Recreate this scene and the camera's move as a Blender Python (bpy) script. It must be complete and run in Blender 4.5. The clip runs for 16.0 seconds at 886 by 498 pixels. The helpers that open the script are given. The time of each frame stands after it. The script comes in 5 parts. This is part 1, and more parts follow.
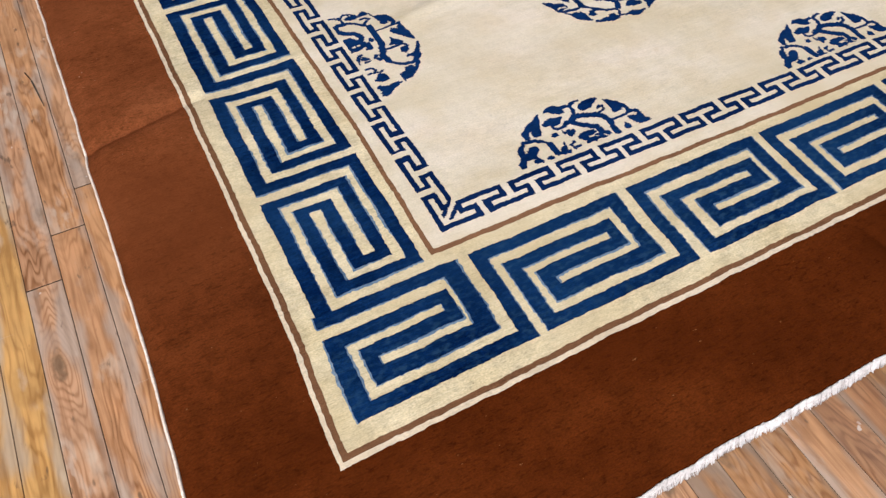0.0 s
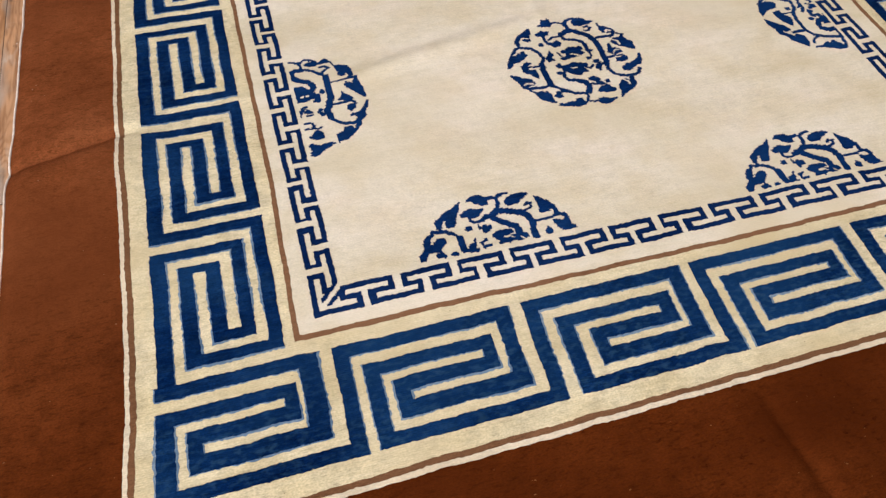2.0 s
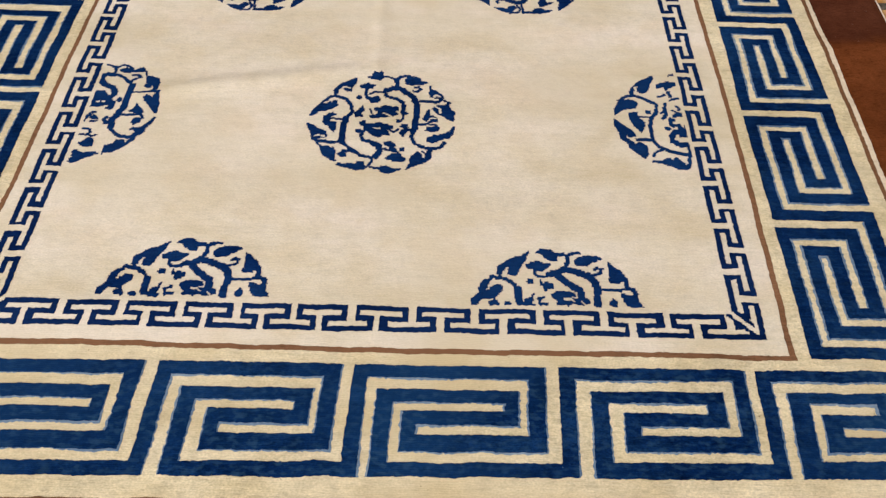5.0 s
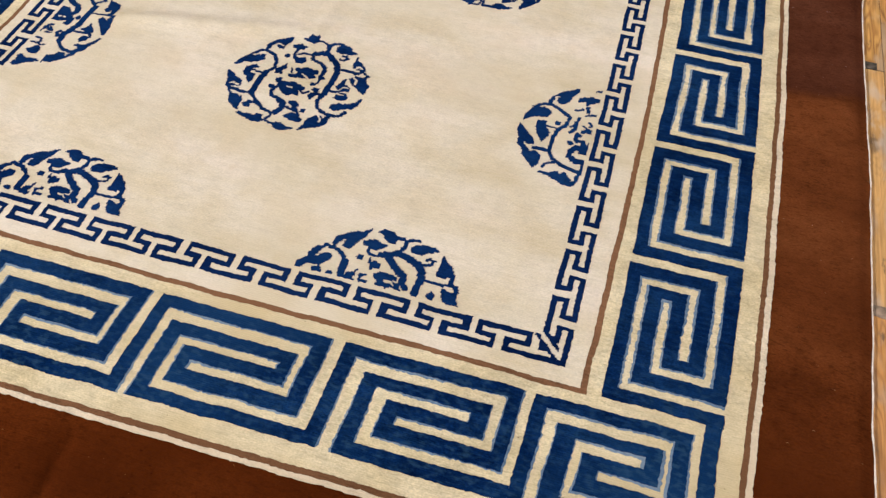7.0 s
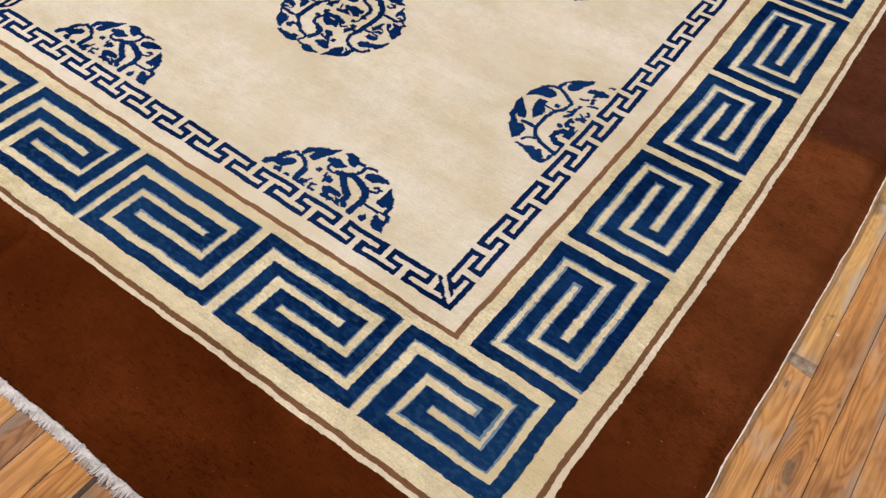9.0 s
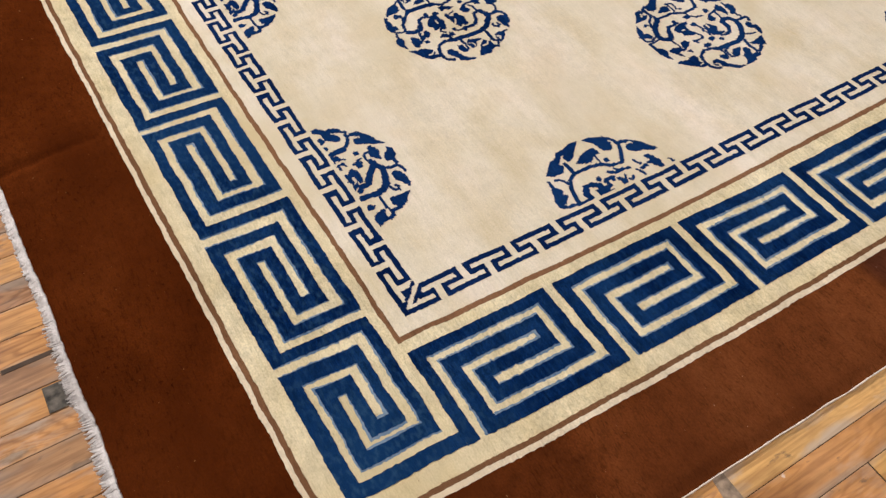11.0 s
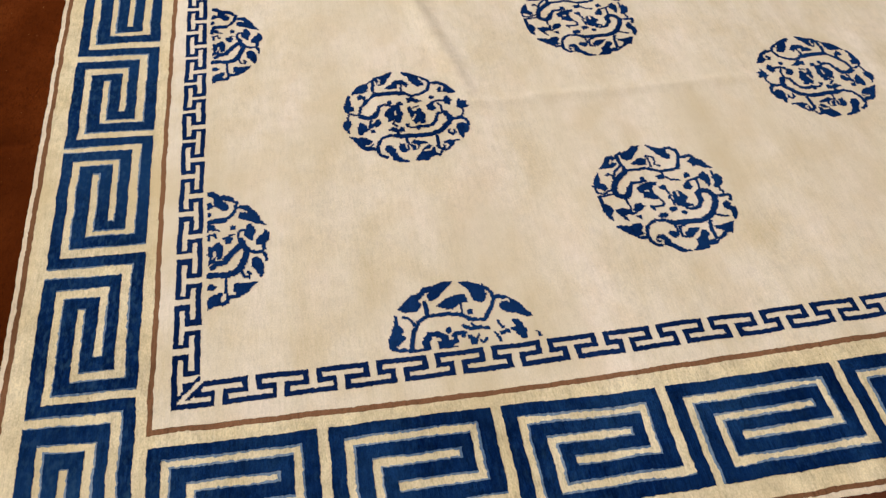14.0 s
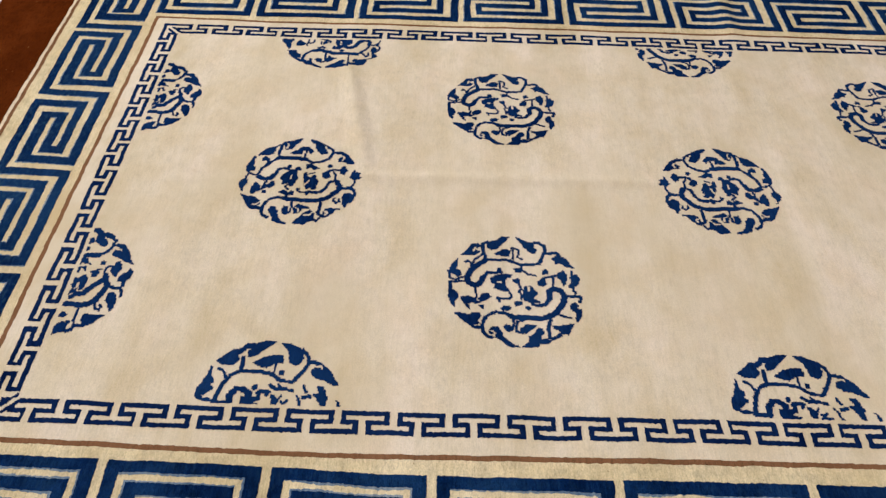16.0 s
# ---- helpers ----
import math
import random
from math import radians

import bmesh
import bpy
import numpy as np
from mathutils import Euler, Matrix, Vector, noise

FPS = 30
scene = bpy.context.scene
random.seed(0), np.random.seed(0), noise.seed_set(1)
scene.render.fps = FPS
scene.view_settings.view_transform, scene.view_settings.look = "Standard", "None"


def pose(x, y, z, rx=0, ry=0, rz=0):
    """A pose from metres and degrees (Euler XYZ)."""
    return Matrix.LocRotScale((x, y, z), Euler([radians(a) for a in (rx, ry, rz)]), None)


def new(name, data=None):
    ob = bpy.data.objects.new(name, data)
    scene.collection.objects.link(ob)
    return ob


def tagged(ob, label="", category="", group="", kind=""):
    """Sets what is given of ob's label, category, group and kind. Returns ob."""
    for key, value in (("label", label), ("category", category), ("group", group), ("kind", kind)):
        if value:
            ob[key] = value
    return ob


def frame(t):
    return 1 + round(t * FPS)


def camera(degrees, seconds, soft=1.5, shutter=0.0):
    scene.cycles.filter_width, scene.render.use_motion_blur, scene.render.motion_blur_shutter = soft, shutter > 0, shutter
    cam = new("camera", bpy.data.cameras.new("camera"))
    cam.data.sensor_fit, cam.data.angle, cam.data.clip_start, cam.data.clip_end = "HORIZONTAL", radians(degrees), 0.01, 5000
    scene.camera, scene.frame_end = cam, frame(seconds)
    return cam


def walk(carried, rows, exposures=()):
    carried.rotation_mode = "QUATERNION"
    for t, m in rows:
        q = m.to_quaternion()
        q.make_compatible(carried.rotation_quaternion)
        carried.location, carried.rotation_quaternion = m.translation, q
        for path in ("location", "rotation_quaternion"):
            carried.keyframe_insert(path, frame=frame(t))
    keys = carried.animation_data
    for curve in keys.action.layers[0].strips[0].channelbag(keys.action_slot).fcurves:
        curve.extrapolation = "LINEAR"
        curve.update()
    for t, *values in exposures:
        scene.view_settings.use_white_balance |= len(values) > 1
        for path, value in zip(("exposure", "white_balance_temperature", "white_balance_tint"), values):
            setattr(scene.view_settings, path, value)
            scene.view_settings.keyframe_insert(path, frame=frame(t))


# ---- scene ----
# ---- camera ----
cam = camera(59.73, 16.0, soft=1.4)
walk(cam, [
    (0, pose(-0.514, -0.937, 1.206, 38.33, -0.14, -27.42)),
    (0.5, pose(-0.390, -0.900, 1.204, 37.66, -0.29, -25.68)),
    (1, pose(-0.259, -0.893, 1.206, 37.06, -0.58, -22.87)),
    (1.5, pose(-0.156, -0.908, 1.251, 36.87, -0.73, -19.28)),
    (2, pose(-0.045, -0.886, 1.296, 36.80, -0.63, -15.61)),
    (2.5, pose(0.107, -0.836, 1.299, 36.92, -0.65, -12.73)),
    (3, pose(0.274, -0.816, 1.296, 37.25, -0.58, -10.50)),
    (3.5, pose(0.435, -0.829, 1.292, 37.17, -0.81, -8.50)),
    (4, pose(0.560, -0.828, 1.298, 37.09, -1.17, -6.03)),
    (4.2, pose(0.617, -0.818, 1.291, 37.20, -1.10, -4.82)),
    (6.3, pose(1.262, -0.844, 1.327, 36.44, -1.39, 11.33)),
    (6.5, pose(1.318, -0.820, 1.320, 36.38, -1.50, 12.68)),
    (7, pose(1.445, -0.780, 1.305, 36.37, -1.26, 16.61)),
    (7.5, pose(1.613, -0.798, 1.304, 36.74, -1.21, 20.59)),
    (8, pose(1.764, -0.840, 1.306, 36.66, -1.23, 25.51)),
    (8.5, pose(1.863, -0.798, 1.286, 37.02, -1.10, 30.96)),
    (8.7, pose(1.896, -0.772, 1.278, 37.23, -1.18, 33.21)),
    (10.8, pose(2.228, -0.507, 1.316, 37.60, -1.98, 56.83)),
    (11, pose(2.230, -0.465, 1.326, 37.61, -1.96, 58.65)),
    (11.5, pose(2.197, -0.325, 1.337, 37.69, -2.09, 62.64)),
    (12, pose(2.196, -0.200, 1.362, 37.76, -2.22, 66.19)),
    (12.5, pose(2.229, -0.064, 1.390, 37.70, -2.40, 69.70)),
    (13, pose(2.303, 0.065, 1.406, 37.73, -2.49, 73.34)),
    (13.5, pose(2.295, 0.179, 1.414, 37.77, -2.34, 76.93)),
    (14, pose(2.250, 0.309, 1.434, 37.74, -2.17, 80.28)),
    (14.5, pose(2.260, 0.472, 1.453, 38.19, -1.87, 83.61)),
    (15, pose(2.317, 0.657, 1.500, 39.12, -1.61, 86.40)),
    (15.5, pose(2.347, 0.799, 1.531, 40.22, -1.65, 88.91)),
    (16, pose(2.309, 0.937, 1.543, 41.44, -1.29, 91.33)),
], exposures=[(0, 0.0, 6020, 10), (2, -0.05, 6170, 10), (3.5, -0.14, 6330, 10), (8, 0.0, 6300, 10), (12, -0.01, 6450, 10), (16, -0.17, 6520, 10)])

# ---- light: unseen lamps added under the ceiling, and a little daylight ----
world = bpy.data.worlds.new("world")
scene.world = world
world.use_nodes = True
sky = world.node_tree.nodes.new("ShaderNodeTexSky")
sky.sky_type, sky.sun_disc = "NISHITA", False
sky.sun_elevation, sky.sun_rotation = radians(40), radians(60)
world.node_tree.links.new(sky.outputs["Color"], world.node_tree.nodes["Background"].inputs["Color"])
world.node_tree.nodes["Background"].inputs["Strength"].default_value = 0.1
LAMP_COLOUR = (1.0, 0.97, 0.91)
CEILING = 5.4
ADDED_LAMPS = [(1.9, 3.0, 62.0), (4.0, 0.4, 84.0)]      # unseen ceiling lights, added to light the rug: place and watts
SPOT_AT, SPOT_TO, SPOT_WATTS = Vector((-5.2, -5.6, 4.75)), Vector((1.0, 2.9, 0.0)), 5100.0      # an unseen spotlight, added for slanting light from the near left

U = 0.72            # one unit of the rug's plan, half the width of its field, in metres
FIELD_W, FIELD_L = 2.0, 4.88


# ---- materials ----
def nodes_of(name, rough=0.9, sheen=0.0):
    m = bpy.data.materials.new(name)
    m.use_nodes = True
    b = m.node_tree.nodes["Principled BSDF"]
    b.inputs["Roughness"].default_value = rough
    b.inputs["Specular IOR Level"].default_value = 0.2
    if sheen:
        b.inputs["Sheen Weight"].default_value = sheen
        b.inputs["Sheen Roughness"].default_value = 0.45
    return m, m.node_tree, b


def noise_at(nt, scale, detail=3.0, stretch=(1, 1, 1), coords="Object", add=None):
    tc = nt.nodes.new("ShaderNodeTexCoord")
    mp = nt.nodes.new("ShaderNodeMapping")
    mp.inputs["Scale"].default_value = stretch
    nt.links.new(tc.outputs[coords], mp.inputs["Vector"])
    if add is not None:
        nt.links.new(add, mp.inputs["Location"])
    n = nt.nodes.new("ShaderNodeTexNoise")
    n.inputs["Scale"].default_value, n.inputs["Detail"].default_value = scale, detail
    nt.links.new(mp.outputs["Vector"], n.inputs["Vector"])
    return n.outputs["Fac"]


def ramp(nt, fac, *stops):
    r = nt.nodes.new("ShaderNodeValToRGB")
    e = r.color_ramp.elements
    while len(e) < len(stops):
        e.new(0.5)
    for el, (at, col) in zip(e, stops):
        el.position, el.color = at, (*col, 1)
    nt.links.new(fac, r.inputs["Fac"])
    return r.outputs["Color"]


def mixed(nt, fac, a, b, how="MIX"):
    n = nt.nodes.new("ShaderNodeMix")
    n.data_type, n.blend_type = "RGBA", how
    if isinstance(fac, float):
        n.inputs[0].default_value = fac
    else:
        nt.links.new(fac, n.inputs[0])
    for sock, v in ((n.inputs[6], a), (n.inputs[7], b)):
        if isinstance(v, tuple):
            sock.default_value = (*v, 1)
        else:
            nt.links.new(v, sock)
    return n.outputs[2]


def bump(nt, b, fac, strength, distance, under=None):
    n = nt.nodes.new("ShaderNodeBump")
    n.inputs["Strength"].default_value, n.inputs["Distance"].default_value = strength, distance
    nt.links.new(fac, n.inputs["Height"])
    if under is not None:
        nt.links.new(under, n.inputs["Normal"])
    nt.links.new(n.outputs["Normal"], b.inputs["Normal"])
    return n.outputs["Normal"]


def sums(nt, how, a, b, c=None):
    n = nt.nodes.new("ShaderNodeMath")
    n.operation = how
    for sock, v in zip(n.inputs, (a, b, c)):
        if v is None:
            continue
        if isinstance(v, (int, float)):
            sock.default_value = v
        else:
            nt.links.new(v, sock)
    return n.outputs[0]


def pile(name, dark, mean, light, worn, sheen, speck=None, sheen_tint=None, end_shade=None, streaky=0.35, clumpy=0.5, cloud=None, tufty=0.42, dash=0.25, ribs=0.10, heather=None):
    """Wool pile: broad uneven dye, streaks along the weft, fine tufts, tiny flecks."""
    m, nt, b = nodes_of(name, 0.95, sheen)
    b.inputs["Specular IOR Level"].default_value = 0.0
    if sheen_tint:
        b.inputs["Sheen Tint"].default_value = (*sheen_tint, 1)
    broad = ramp(nt, noise_at(nt, 3.4, 5.0, (1.0, 1.9, 1.0)), (0.30, dark), (0.5, mean), (0.68, light))
    streak = ramp(nt, noise_at(nt, 20.0, 6.0, (1.0, 8.0, 1.0)), (0.36, dark), (0.52, mean), (0.66, light))
    col = mixed(nt, streaky, broad, streak)
    clump = ramp(nt, noise_at(nt, 38.0, 5.0), (0.30, (0.70, 0.70, 0.70)), (0.52, (1.0, 1.0, 1.0)), (0.75, (1.18, 1.18, 1.18)))
    col = mixed(nt, clumpy, col, clump, "MULTIPLY")
    tuft = ramp(nt, noise_at(nt, 230.0, 3.0, (1.0, 1.5, 1.0)), (0.30, (0.62, 0.62, 0.62)), (0.70, (1.32, 1.32, 1.32)))
    col = mixed(nt, tufty, col, tuft, "MULTIPLY")
    # short dark gaps between the rows of knots
    gaps = ramp(nt, noise_at(nt, 105.0, 4.0, (0.55, 1.9, 1.0)), (0.55, (1.0, 1.0, 1.0)), (0.66, (0.42, 0.42, 0.42)))
    col = mixed(nt, dash, col, gaps, "MULTIPLY")
    stain = ramp(nt, noise_at(nt, 1.6, 6.0, (1.0, 1.5, 1.0)), (0.46, (0, 0, 0)), (0.72, (0.9, 0.9, 0.9)))
    col = mixed(nt, stain, col, worn)
    if cloud:
        # handling and age: small yellowish clouds
        puffs = ramp(nt, noise_at(nt, 8.5, 7.0, (1.0, 1.25, 1.0)), (0.38, (0.6, 0.6, 0.6)), (0.56, (0, 0, 0)))
        col = mixed(nt, puffs, col, mixed(nt, 1.0, col, cloud, "MULTIPLY"))
        weft = ramp(nt, noise_at(nt, 2.2, 4.0, (0.22, 3.0, 1.0)), (0.36, (0.935, 0.915, 0.865)), (0.64, (1.045, 1.04, 1.05)))
        col = mixed(nt, 1.0, col, weft, "MULTIPLY")
        marks = ramp(nt, noise_at(nt, 21.0, 5.0), (0.66, (0, 0, 0)), (0.78, (0.5, 0.5, 0.5)))
        col = mixed(nt, marks, col, mixed(nt, 1.0, col, cloud, "MULTIPLY"))
    if heather:
        # lighter strands that stand up between the rest
        tips = ramp(nt, noise_at(nt, 78.0, 6.0, (0.7, 1.2, 1.0)), (0.48, (0, 0, 0)), (0.66, (0.55, 0.55, 0.55)))
        worn_here = ramp(nt, noise_at(nt, 5.0, 4.0), (0.34, (0.35, 0.35, 0.35)), (0.66, (1.0, 1.0, 1.0)))
        tips = mixed(nt, 1.0, tips, worn_here, "MULTIPLY")
        # most of them where feet come in, over the near border
        hc = nt.nodes.new("ShaderNodeTexCoord")
        hs = nt.nodes.new("ShaderNodeSeparateXYZ")
        nt.links.new(hc.outputs["Object"], hs.inputs[0])
        trod = nt.nodes.new("ShaderNodeMapRange")
        for key, value in (("From Min", 0.0), ("From Max", -0.18), ("To Min", 0.30), ("To Max", 1.0)):
            trod.inputs[key].default_value = value
        nt.links.new(sums(nt, "MULTIPLY_ADD", hs.outputs["X"], -0.07, sums(nt, "ADD", hs.outputs["Y"], 0.07)), trod.inputs["Value"])
        col = mixed(nt, sums(nt, "MULTIPLY", tips, trod.outputs["Result"]), col, heather)
    if speck:
        dots = ramp(nt, noise_at(nt, 135.0, 2.0, (0.7, 1.0, 1.0)), (0.755, (0, 0, 0)), (0.79, (0.9, 0.9, 0.9)))
        col = mixed(nt, dots, col, speck)
    if end_shade:
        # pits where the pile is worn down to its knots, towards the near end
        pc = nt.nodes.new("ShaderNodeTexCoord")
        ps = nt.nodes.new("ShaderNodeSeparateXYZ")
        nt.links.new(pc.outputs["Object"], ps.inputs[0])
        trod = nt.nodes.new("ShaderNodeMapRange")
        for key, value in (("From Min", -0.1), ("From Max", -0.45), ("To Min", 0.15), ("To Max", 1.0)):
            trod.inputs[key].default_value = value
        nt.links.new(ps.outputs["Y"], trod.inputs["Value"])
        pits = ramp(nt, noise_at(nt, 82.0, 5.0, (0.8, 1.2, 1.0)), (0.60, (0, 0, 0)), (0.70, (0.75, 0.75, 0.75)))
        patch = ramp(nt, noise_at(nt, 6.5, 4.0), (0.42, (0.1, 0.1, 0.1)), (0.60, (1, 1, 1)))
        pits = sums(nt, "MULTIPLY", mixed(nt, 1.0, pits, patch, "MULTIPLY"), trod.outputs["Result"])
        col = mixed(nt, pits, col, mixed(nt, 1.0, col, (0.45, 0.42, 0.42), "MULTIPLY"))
        # shading of the nap, painted in: darker and redder towards both ends, lighter at left
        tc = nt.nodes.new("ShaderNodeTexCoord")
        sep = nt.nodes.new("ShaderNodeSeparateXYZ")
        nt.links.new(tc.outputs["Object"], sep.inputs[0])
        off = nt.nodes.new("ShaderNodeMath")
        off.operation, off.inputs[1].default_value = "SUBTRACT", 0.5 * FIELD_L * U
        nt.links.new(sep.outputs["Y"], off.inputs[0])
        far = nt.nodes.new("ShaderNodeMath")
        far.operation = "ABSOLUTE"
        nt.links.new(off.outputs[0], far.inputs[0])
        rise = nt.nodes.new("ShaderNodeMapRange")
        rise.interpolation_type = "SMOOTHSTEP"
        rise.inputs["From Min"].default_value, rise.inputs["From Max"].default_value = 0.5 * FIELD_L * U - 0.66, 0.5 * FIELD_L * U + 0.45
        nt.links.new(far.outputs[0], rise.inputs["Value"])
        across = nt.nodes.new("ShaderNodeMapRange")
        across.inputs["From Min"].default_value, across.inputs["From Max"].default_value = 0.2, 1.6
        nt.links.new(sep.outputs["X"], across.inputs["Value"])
        mid_shade = mixed(nt, across.outputs["Result"], (1.66, 1.98, 2.66), (1.22, 1.45, 1.85))
        last_shade = mixed(nt, across.outputs["Result"], (end_shade, end_shade * 0.87, end_shade * 0.72), (end_shade * 0.86, end_shade * 0.74, end_shade * 0.60))
        nap_shade = mixed(nt, rise.outputs["Result"], mid_shade, last_shade)
        col = mixed(nt, 1.0, col, nap_shade, "MULTIPLY")
        # swept nap's shade put into the colour: darker, more purple past the right border's ridge
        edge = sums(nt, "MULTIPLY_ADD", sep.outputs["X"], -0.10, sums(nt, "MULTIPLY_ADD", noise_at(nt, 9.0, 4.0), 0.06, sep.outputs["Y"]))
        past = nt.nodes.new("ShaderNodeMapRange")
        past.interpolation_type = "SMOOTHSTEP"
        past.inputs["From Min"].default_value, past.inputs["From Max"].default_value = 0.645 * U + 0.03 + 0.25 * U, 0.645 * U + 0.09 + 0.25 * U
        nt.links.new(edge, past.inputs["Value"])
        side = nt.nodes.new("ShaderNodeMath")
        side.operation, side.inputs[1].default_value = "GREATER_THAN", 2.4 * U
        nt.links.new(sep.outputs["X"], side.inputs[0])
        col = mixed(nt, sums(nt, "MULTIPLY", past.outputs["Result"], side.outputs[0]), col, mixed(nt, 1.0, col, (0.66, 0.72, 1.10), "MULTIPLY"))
    nt.links.new(col, b.inputs["Base Color"])
    wv = nt.nodes.new("ShaderNodeTexWave")
    wv.bands_direction, wv.wave_profile = "Y", "SIN"
    for key, value in (("Scale", 78.0), ("Distortion", 5.0), ("Detail", 2.0), ("Detail Scale", 0.7)):
        wv.inputs[key].default_value = value
    wc = nt.nodes.new("ShaderNodeTexCoord")
    nt.links.new(wc.outputs["Object"], wv.inputs["Vector"])
    knots = bump(nt, b, wv.outputs["Fac"], ribs, 0.0012)
    rows = bump(nt, b, noise_at(nt, 260.0, 2.0, (0.5, 1.0, 1.0)), 0.3, 0.0015, knots)
    bump(nt, b, noise_at(nt, 34.0, 4.0), 0.3, 0.004, rows)
    return m


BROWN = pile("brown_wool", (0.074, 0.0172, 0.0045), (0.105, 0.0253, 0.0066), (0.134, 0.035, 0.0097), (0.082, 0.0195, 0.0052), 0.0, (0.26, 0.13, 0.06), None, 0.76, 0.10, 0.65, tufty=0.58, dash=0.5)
CREAM = pile("cream_wool", (0.612, 0.530, 0.398), (0.688, 0.616, 0.520), (0.750, 0.660, 0.588), (0.620, 0.540, 0.418), 0.0, None, None, None, 0.25, 0.2, (0.93, 0.89, 0.80), 0.26, 0.12)
FRET_CREAM = pile("aged_cream_wool", (0.575, 0.485, 0.325), (0.68, 0.586, 0.415), (0.75, 0.66, 0.49), (0.585, 0.482, 0.318), 0.0, (0.20, 0.14, 0.08), None, None, 0.4, 0.6, (0.93, 0.90, 0.82), 0.5, 0.32, 0.16)
PALE = pile("pinkish_cream_wool", (0.57, 0.465, 0.34), (0.665, 0.56, 0.43), (0.74, 0.635, 0.51), (0.605, 0.485, 0.355), 0.05)
TAN = pile("tan_brown_wool", (0.125, 0.058, 0.029), (0.168, 0.079, 0.040), (0.21, 0.101, 0.053), (0.155, 0.075, 0.039), 0.0, dash=0.45)
RUST = pile("rust_wool", (0.155, 0.075, 0.040), (0.20, 0.098, 0.052), (0.245, 0.125, 0.07), (0.20, 0.098, 0.052), 0.0, dash=0.4)
BLUE = pile("indigo_wool", (0.0011, 0.0078, 0.040), (0.0022, 0.0148, 0.069), (0.0095, 0.040, 0.128), (0.0075, 0.033, 0.105), 0.0, None, None, None, 0.30, 1.0, None, 0.95, 0.6, 0.22, (0.030, 0.078, 0.150))
NAVY = pile("navy_wool", (0.0018, 0.0085, 0.046), (0.0034, 0.0145, 0.068), (0.008, 0.026, 0.100), (0.0055, 0.020, 0.08), 0.0, None, None, None, 0.3, 0.8, None, 0.6, 0.5)
MEDIUM = pile("medium_blue_wool", (0.0018, 0.0115, 0.060), (0.0036, 0.0200, 0.092), (0.009, 0.038, 0.135), (0.0065, 0.030, 0.110), 0.0, None, None, None, 0.3, 0.8, None, 0.6, 0.5)
PALE_BLUE = pile("pale_blue_wool", (0.055, 0.105, 0.205), (0.12, 0.185, 0.29), (0.30, 0.36, 0.42), (0.16, 0.22, 0.31), 0.0, None, None, None, 0.35, 0.5, None, 0.6, 0.3)
WARP = pile("white_cotton", (0.55, 0.50, 0.495), (0.65, 0.60, 0.60), (0.73, 0.69, 0.69), (0.57, 0.52, 0.51), 0.0)
CORD = pile("selvage_wool", (0.66, 0.54, 0.47), (0.78, 0.68, 0.61), (0.85, 0.77, 0.71), (0.66, 0.52, 0.44), 0.0)


BW = 0.0930 * U     # a floor board's width


